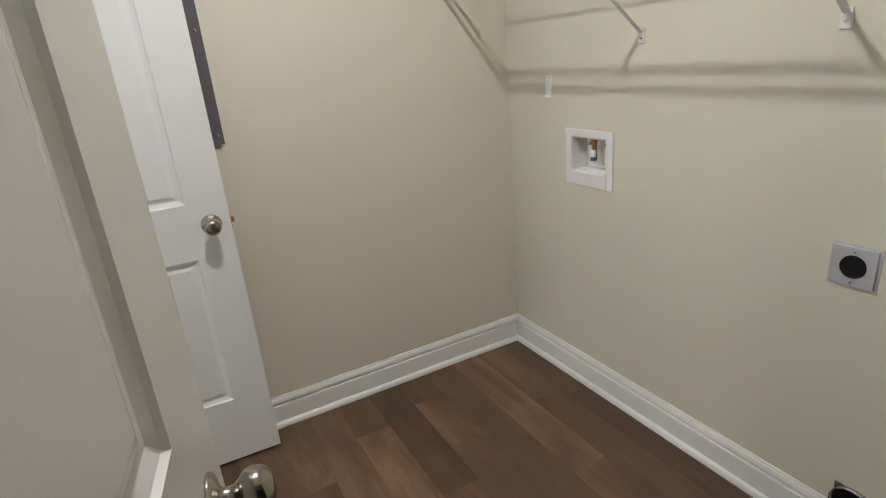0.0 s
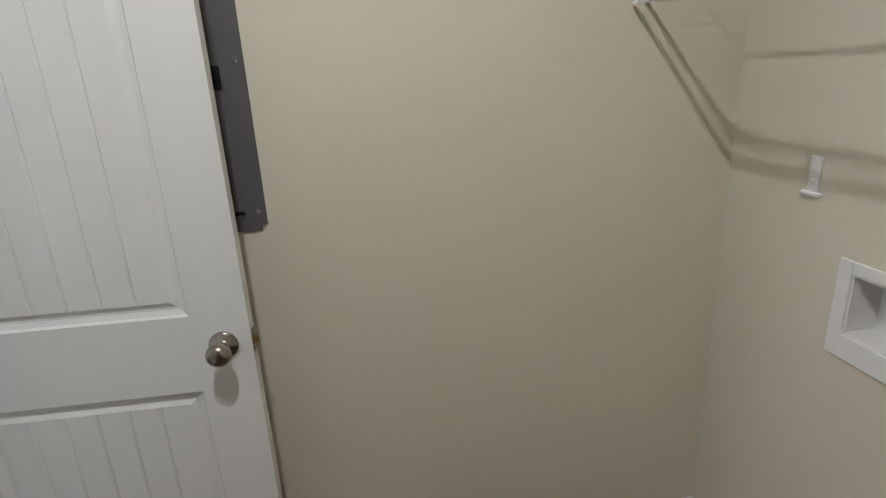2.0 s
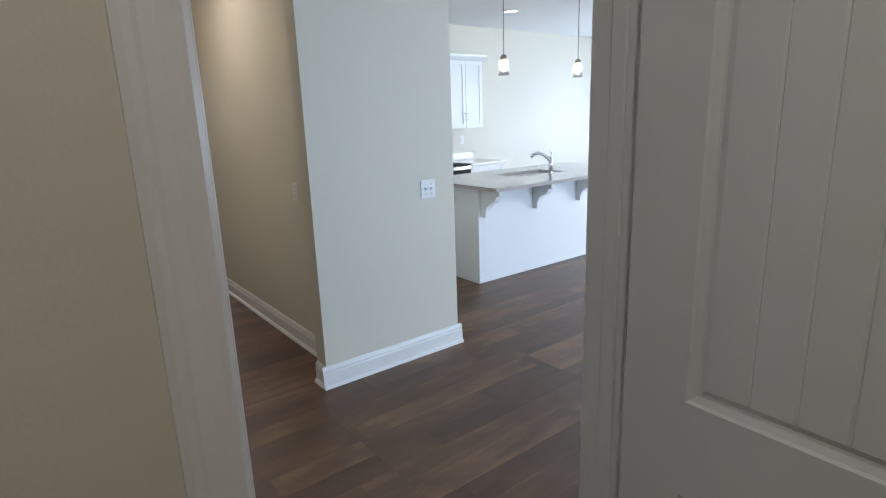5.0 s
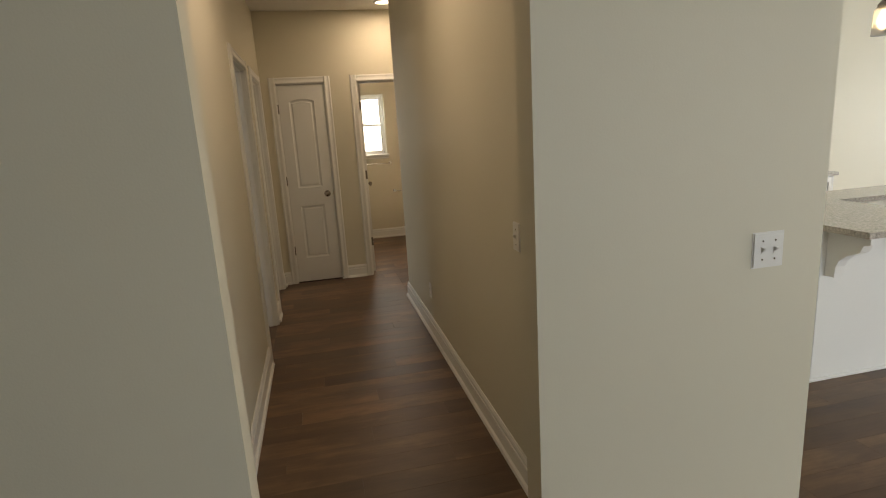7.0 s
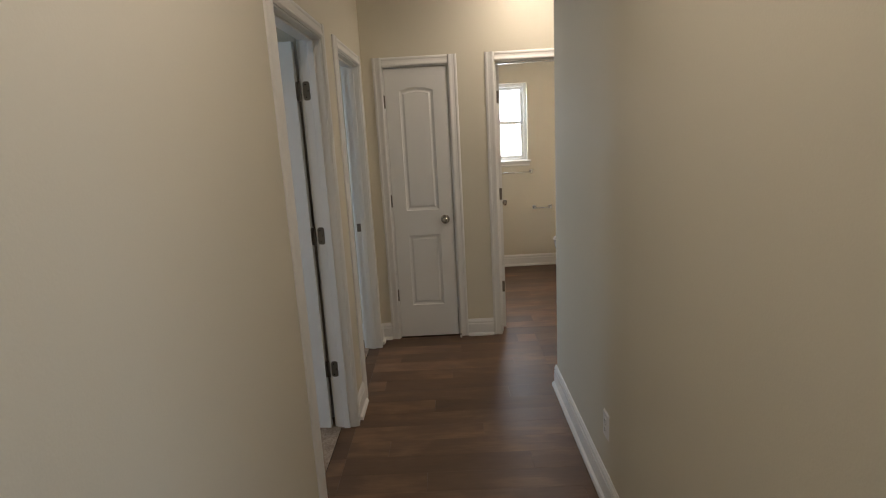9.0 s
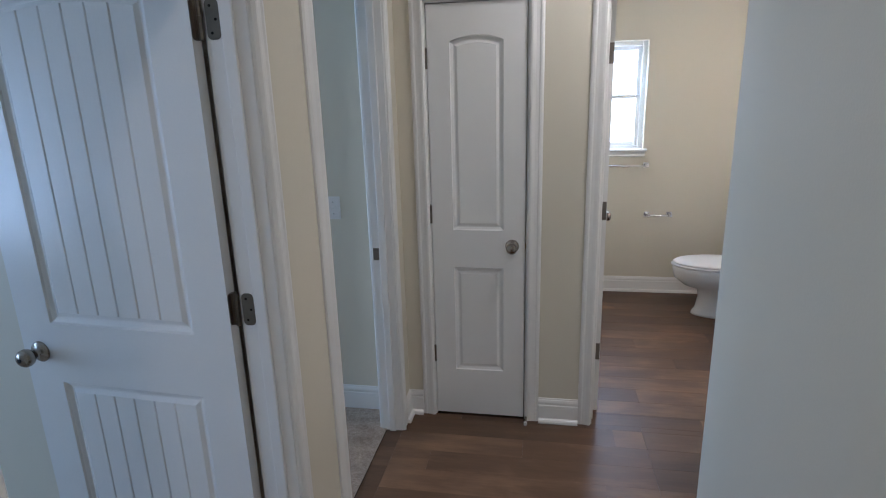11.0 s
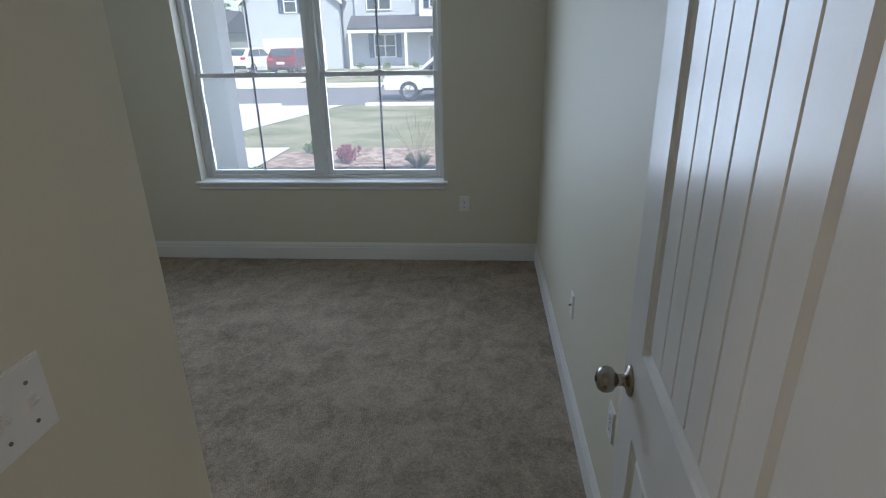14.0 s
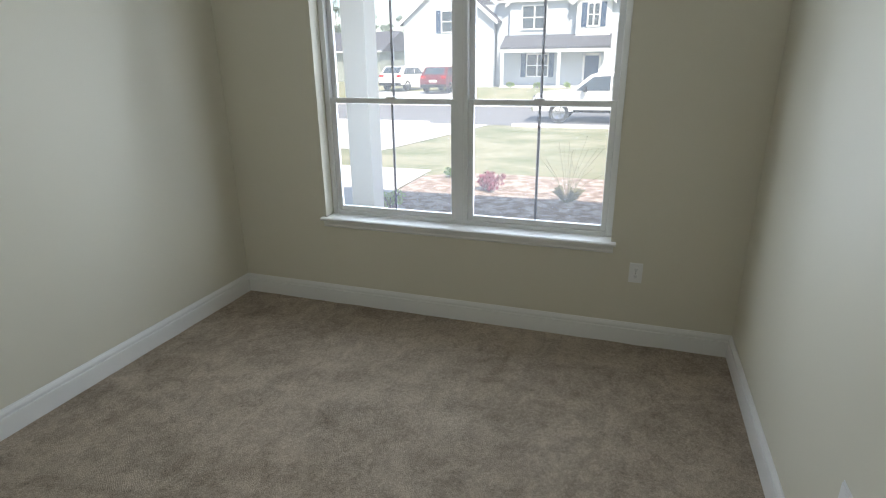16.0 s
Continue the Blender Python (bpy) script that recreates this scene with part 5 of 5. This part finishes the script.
def laps(parent, name, x, y0, y1, z0, z1, mat, gable=0.0):
    """A front wall with lap boards as real steps; gable: height of the triangle on top."""
    bm = boxes((x - 0.5, y0, z0, x, y1, z1))
    z = z0
    top = z1 + gable
    while z < top:
        f = 0 if z < z1 else (z - z1) / gable * (y1 - y0) / 2
        a, b = y0 + f, y1 - f
        if b - a > 0.2:
            prism(bm, [(0, 0), (0.03, 0), (0.006, 0.195), (0, 0.195)], (1, 0, 0), (0, 0, 1), (x, a, z), (0, b - a, 0))
        z += 0.2
    if gable:
        prism(bm, [(y0, z1), (y1, z1), ((y0 + y1) / 2, z1 + gable)], (0, 1, 0), (0, 0, 1), (x - 0.5, 0, 0), (0.5, 0, 0))
    return part(name, bm, mat, parent)


def gable_roof(parent, x0, x1, y0, y1, z, rise, over=0.35):
    """Ridge along x."""
    bm = bmesh.new()
    ym = (y0 + y1) / 2
    k = rise / ((y1 - y0) / 2)
    prism(bm, [(y0 - over, z - over * k), (ym, z + rise), (y1 + over, z - over * k), (y1 + over, z - over * k + 0.16), (ym, z + rise + 0.18), (y0 - over, z - over * k + 0.16)], (0, 1, 0), (0, 0, 1), (x0, 0, 0), (x1 - x0, 0, 0))
    part("roof", bm, SHINGLE, parent)
    bm = bmesh.new()
    prism(bm, [(y0 - over, z - over * k - 0.12), (ym, z + rise - 0.14), (y1 + over, z - over * k - 0.12), (y1 + over, z - over * k + 0.17), (ym, z + rise + 0.19), (y0 - over, z - over * k + 0.17)], (0, 1, 0), (0, 0, 1), (x1, 0, 0), (0.05, 0, 0))
    part("fascia", bm, VINYLW, parent)


GX, GZ = -44.0, -0.62
ha = thing("house", "two-storey pale sided house with porch and dark shutters", "house", pose(GX, 0, GZ))
laps(ha, "garage_wall", 1.2, -12.1, -4.9, 0, 4.9, SIDING, 3.0)
gable_roof(ha, -6, 1.5, -12.1, -4.9, 4.9, 3.0)
part("garage_door", boxes((1.2, -10.9, 0.02, 1.26, -6.1, 2.25), *[(1.26, -10.85 + i * 1.19, 0.06 + j * 0.55, 1.275, -9.76 + i * 1.19, 0.54 + j * 0.55) for i in range(4) for j in range(4)]), VINYLW, ha)
house_window(ha, 1.22, -9.0, -8.0, 4.0, 5.6, True, 1)
laps(ha, "main_wall", 0.0, -4.9, 6.6, 0, 6.2, SIDING)
part("body", boxes((-9, -12.1, 0, -0.5, 6.6, 6.0)), SIDING, ha)
bm = bmesh.new()
prism(bm, [(0.5, 6.1), (-4.5, 8.6), (-9.5, 6.1)], (1, 0, 0), (0, 0, 1), (0, -4.9, 0), (0, 11.9, 0))
part("roof", bm, SHINGLE, ha)
part("gutter", boxes((0.45, -4.9, 6.0, 0.6, 7.0, 6.14)), VINYLW, ha)
laps(ha, "dormer_wall", 0.5, 1.0, 3.4, 3.3, 6.0, VINYLW, 1.0)
gable_roof(ha, -3, 0.8, 1.0, 3.4, 6.0, 1.0, 0.3)
laps(ha, "bay_wall", 0.25, -3.9, 0.4, 3.2, 6.0, SIDING, 1.6)
gable_roof(ha, -3, 0.5, -3.9, 0.4, 6.0, 1.6, 0.3)
house_window(ha, 0.3, -3.0, -1.1, 4.1, 5.8, False)
house_window(ha, 0.53, 1.75, 2.65, 4.2, 5.8, True, 2)
house_window(ha, 0.03, 4.6, 6.3, 4.1, 5.8)
house_window(ha, 0.03, 4.6, 6.3, 1.2, 2.6)
house_window(ha, 0.03, -2.6, -0.9, 0.75, 2.45)
part("door", boxes((0.02, 1.75, 0.18, 0.09, 2.75, 2.25), *[(0.09, 1.85 + i * 0.42, 0.35 + j * 0.95, 0.10, 2.22 + i * 0.42, 1.15 + j * 0.95) for i in range(2) for j in range(2)]), SHUTTER, ha, "dark blue panelled front door")
part("door_surround", boxes((0.0, 1.60, 0.15, 0.07, 1.75, 2.4), (0.0, 2.75, 0.15, 0.07, 2.9, 2.4), (0.0, 1.60, 2.25, 0.07, 2.9, 2.42)), VINYLW, ha)
bm = bmesh.new()
prism(bm, [(0, 2.75), (2.0, 2.75), (2.0, 2.9), (0.25, 3.75), (0, 3.75)], (1, 0, 0), (0, 0, 1), (0, -4.2, 0), (0, 7.7, 0))
part("porch_roof", bm, SHINGLE, ha)
part("porch_beam", boxes((1.75, -4.2, 2.52, 1.98, 3.5, 2.80)), VINYLW, ha)
part("porch_floor", boxes((0.03, -4.2, 0, 2.0, 3.5, 0.15)), CONCRETE, ha)
for y in (-4.05, 0.1, 3.3):
    part("porch_post", boxes((1.78, y - 0.1, 0.15, 1.96, y + 0.1, 2.52)), VINYLW, ha)
for x, y, sd in ((GX + 2.8, -3.2, 21), (GX + 2.8, -1.2, 22), (GX + 2.8, 0.9, 23), (GX + 2.9, 4.5, 24)):
    shrub("foundation_shrub", "small rounded shrub along the porch", x, y, 0.35, 0.4, LEAF, 200, 0.08, sd)

for (hx, y0, y1, h1, rise, mat) in ((-52.0, -31.0, -18.5, 3.0, 1.9, SIDING2), (-66.0, -36.0, -24.0, 3.2, 1.8, SIDING), (-47.0, 14.0, 26.0, 5.8, 3.0, SIDING)):
    hb = thing("house", "neighbouring sided house with dark gable roof", "house", pose(hx, 0, -0.62))
    laps(hb, "wall", 0, y0, y1, 0, h1, mat, 0.0)
    part("body", boxes((-9, y0, 0, -0.5, y1, h1)), mat, hb)
    bm = bmesh.new()
    prism(bm, [(0.5, h1 - 0.1), (-4.5, h1 + rise), (-9.5, h1 - 0.1)], (1, 0, 0), (0, 0, 1), (0, y0 - 0.4, 0), (0, y1 - y0 + 0.8, 0))
    part("roof", bm, SHINGLE, hb)
    part("gutter", boxes((0.45, y0 - 0.4, h1 - 0.2, 0.6, y1 + 0.4, h1 - 0.05)), VINYLW, hb)
    for i in range(3):
        ya = y0 + 1.5 + i * (y1 - y0 - 3) / 2.6
        house_window(hb, 0.03, ya, ya + 1.3, 1.0, 2.5, False)
        if h1 > 5:
            house_window(hb, 0.03, ya, ya + 1.3, 3.9, 5.2, False)


# ---- vehicles ----
def wheel(parent, x, y, r, w=0.22):
    t = part("wheel", lathe(bmesh.new(), [(r * 0.62, -w / 2), (r * 0.95, -w / 2), (r, -w / 2 + 0.03), (r, w / 2 - 0.03), (r * 0.95, w / 2), (r * 0.62, w / 2)], 24, pose(x, y, r, 0, 90, 0)), TYRE, parent)
    rim = lathe(bmesh.new(), [(0, 0.04), (0.05, 0.05), (r * 0.2, 0.03), (r * 0.64, w / 2 - 0.02), (r * 0.64, -w / 2)], 20, pose(x, y, r, 0, 90, 0))
    for i in range(5):
        a = 2 * math.pi * i / 5
        cyl(rim, (x + w / 2 - 0.02, y, r), (x + w / 2 - 0.03, y + r * 0.6 * math.cos(a), r + r * 0.6 * math.sin(a)), 0.03, n=6)
    part("rim", rim, STEEL, t)


def vehicle(name, label, m, L, W, side, glass_side, paint, r, axles, tail=False):
    """Side outline (y along, z up) pushed across the width; cabin narrowed at the top."""
    v = thing(name, label, "vehicle", m)
    zt = max(z for _, z in side)
    bm = bmesh.new()
    rows = []
    for x in (-W / 2, -W * 0.46, W * 0.46, W / 2):
        row = []
        for y, z in side:
            tuck = 0.12 * max(0, (z - zt * 0.58) / (zt * 0.42))
            edge = abs(x) > W * 0.48
            row.append(bm.verts.new((x * (1 - tuck * 2 / W * 1.0), y, z - (0.03 if edge and z > zt * 0.5 else 0))))
        rows.append(row)
    k = len(side)
    for p, q in zip(rows, rows[1:]):
        for i in range(k):
            bm.faces.new((p[i], p[(i + 1) % k], q[(i + 1) % k], q[i]))
    bm.faces.new(rows[0])
    bm.faces.new(list(reversed(rows[-1])))
    part("body", bm, paint, v)
    for sx in (1, -1):
        for g in glass_side:
            bm = bmesh.new()
            vs = []
            for y, z in g:
                tuck = 0.12 * max(0, (z - zt * 0.58) / (zt * 0.42))
                vs.append(bm.verts.new((sx * (W / 2 * (1 - tuck * 2 / W) + 0.012), y, z - 0.02)))
            bm.faces.new(vs)
            ex = bmesh.ops.extrude_face_region(bm, geom=list(bm.faces))
            bmesh.ops.translate(bm, verts=[e for e in ex["geom"] if isinstance(e, bmesh.types.BMVert)], vec=(-sx * 0.02, 0, 0))
            part("side_window", bm, DARKGLASS, v)
    for y in axles:
        for sx in (1, -1):
            wheel(v, sx * (W / 2 - 0.10), y, r)
    return v


# pickup at the kerb, nose towards -y
tr = vehicle("pickup_truck", "white four-door pickup truck parked on the road", pose(-23.6, 4.6, -0.90), 5.8, 1.98,
             [(-2.85, 0.45), (-2.90, 0.85), (-2.75, 1.12), (-1.45, 1.22), (-0.75, 1.80), (-0.45, 1.90), (1.05, 1.90), (1.32, 1.75), (1.40, 1.25), (2.85, 1.25), (2.90, 0.6), (2.85, 0.48)],
             [[(-1.25, 1.26), (-0.62, 1.76), (0.02, 1.80), (0.02, 1.26)], [(0.10, 1.26), (0.10, 1.80), (0.95, 1.80), (1.10, 1.28)]], CARWHITE, 0.40, (-1.85, 1.80))
part("windscreen", prism(bmesh.new(), [(-1.42, 1.24), (-0.77, 1.79), (-0.74, 1.81), (-1.39, 1.25)], (0, 1, 0), (0, 0, 1), (-0.80, 0, 0.015), (1.6, 0, 0)), DARKGLASS, tr)
part("bumper", boxes((-0.95, -2.98, 0.42, 0.95, -2.80, 0.66), bevel=0.04), CHROME, tr)
part("grille", boxes((-0.70, -2.94, 0.70, 0.70, -2.84, 1.02), bevel=0.02), BLACK, tr)
for sx in (-1, 1):
    part("headlight", boxes((sx * 0.72, -2.91, 0.78, sx * 0.95, -2.70, 1.0), bevel=0.03), CHROME, tr)
    part("door_mirror", boxes((sx * 0.98, -0.95, 1.20, sx * 1.20, -0.80, 1.42), bevel=0.03), BLACK, tr)
    part("door_handle", boxes((sx * 0.985, 0.7, 1.08, sx * 1.01, 0.86, 1.11)), CHROME, tr)
part("sill_trim", boxes((0.97, -1.3, 0.42, 1.0, 1.3, 0.52), (-1.0, -1.3, 0.42, -0.97, 1.3, 0.52)), BLACK, tr)

SUV = [(-2.25, 0.40), (-2.30, 0.75), (-2.05, 1.02), (-1.05, 1.12), (-0.30, 1.62), (0.20, 1.70), (1.60, 1.66), (2.10, 1.20), (2.25, 0.95), (2.28, 0.45)]
SUVG = [[(-0.85, 1.14), (-0.25, 1.57), (0.30, 1.60), (0.30, 1.14)], [(0.38, 1.14), (0.38, 1.60), (1.50, 1.57), (1.85, 1.18)]]


def suv(label, x, y, turn, paint):
    v = vehicle("parked_car", label, pose(x, y, ground_z(x, y) + 0.02, 0, 0, turn), 4.6, 1.86, SUV, SUVG, paint, 0.36, (-1.4, 1.4))
    part("rear_window", prism(bmesh.new(), [(1.66, 1.60), (2.08, 1.20), (2.11, 1.21), (1.69, 1.61)], (0, 1, 0), (0, 0, 1), (-0.68, 0.01, 0.01), (1.36, 0, 0)), DARKGLASS, v)
    for sx in (-1, 1):
        part("tail_light", boxes((sx * 0.55, 2.16, 0.95, sx * 0.90, 2.27, 1.12), bevel=0.02), LAMPR, v, "red tail lamp")
    part("number_plate", boxes((-0.26, 2.27, 0.72, 0.26, 2.30, 0.86)), PLASTIC, v)
    part("rear_bumper", boxes((-0.92, 2.18, 0.38, 0.92, 2.34, 0.58), bevel=0.04), BLACK, v)


suv("dark red sport utility car parked on the driveway", -38.2, -7.2, -92, CARRED)
suv("white hatchback car parked on the driveway", -39.5, -10.6, -100, CARWHITE)

# ---- floor planks ----
def plank_mesh(L, W):
    bm = bmesh.new()
    b = 0.0006
    z = 0.0
    lo = [bm.verts.new(p) for p in ((0, 0, z - 0.004), (L, 0, z - 0.004), (L, W, z - 0.004), (0, W, z - 0.004))]
    mi = [bm.verts.new(p) for p in ((0, 0, z - 0.0009), (L, 0, z - 0.0009), (L, W, z - 0.0009), (0, W, z - 0.0009))]
    hi = [bm.verts.new(p) for p in ((b, b, z), (L - b, b, z), (L - b, W - b, z), (b, W - b, z))]
    for p, q in ((lo, mi), (mi, hi)):
        for i in range(4):
            bm.faces.new((p[i], p[(i + 1) % 4], q[(i + 1) % 4], q[i]))
    bm.faces.new(hi)
    me = bpy.data.meshes.new("plank")
    bm.to_mesh(me)
    bm.free()
    me.materials.append(FLOORW)
    return me


PL, PW, PY = 1.22, 0.144, 0.014
ROW_END = {-8: 0.68, -6: 0.525, -5: 0.955, -4: 0.439, -3: 0.893}
shared = {}
rng = random.Random(5)


def plank_field(parent, x0, y0, x1, y1, rest=None):
    """Rows of planks along x, cut to the rectangle; past the singles they go into one mesh."""
    j0 = int(math.floor((y0 - PY) / PW))
    j1 = int(math.ceil((y1 - PY) / PW))
    for j in range(j0, j1):
        ya, yb = max(y0, PY + j * PW), min(y1, PY + (j + 1) * PW)
        off = ROW_END.get(j, (j * 0.47 + 0.13 * math.sin(j * 12.9)) % PL)
        i = int(math.floor((x0 - off) / PL))
        while off + i * PL < x1:
            xa, xb = max(x0, off + i * PL), min(x1, off + (i + 1) * PL)
            i += 1
            if xb - xa < 0.004 or yb - ya < 0.004:
                continue
            if rest is not None:
                b = 0.0006
                rest[0].extend([(xa, ya, -0.002), (xb, ya, -0.002), (xb, yb, -0.002), (xa, yb, -0.002), (xa + b, ya + b, 0), (xb - b, ya + b, 0), (xb - b, yb - b, 0), (xa + b, yb - b, 0)])
                n = len(rest[0]) - 8
                rest[1].extend([tuple(n + k for k in f) for f in ((0, 1, 5, 4), (1, 2, 6, 5), (2, 3, 7, 6), (3, 0, 4, 7), (4, 5, 6, 7))])
                continue
            key = (round(xb - xa, 3), round(yb - ya, 3))
            if key not in shared:
                shared[key] = plank_mesh(*key)
            ob = new("plank", shared[key])
            ob.parent = parent
            ob.location = (xa, ya, 0)


pf = tagged(new("floor"), label="brown wood-look vinyl plank floor", category="floor", kind="structure")
for r in ((-1.165, -1.267, 1.167, 0.745), (0.310, 0.745, 1.106, 0.86), (-3.27, 0.86, 1.282, 2.932), (0.56, 2.932, 1.41, 3.05), (0.38, 3.05, 1.575, 7.4), (1.315, 7.4, 2.062, 7.515), (1.282, 0.86, 2.6, 2.932)):
    plank_field(pf, *r)
rest = ([], [])
for r in ((1.575, 6.455, 2.72, 7.4), (1.20, 7.515, 2.80, 9.55), (2.6, 0.86, 9.0, 2.932), (2.405, 2.932, 9.0, 6.30), (1.282, -3.8, 9.0, 0.86), (0.30, 5.296, 0.38, 6.096), (0.30, 6.429, 0.38, 7.229)):
    plank_field(pf, *r, rest=rest)
me = bpy.data.meshes.new("planks")
me.from_pydata(*[rest[0], [], rest[1]])
me.materials.append(FLOORW)
ob = new("planks", me)
ob.parent = pf
tagged(ob, kind="stuff")
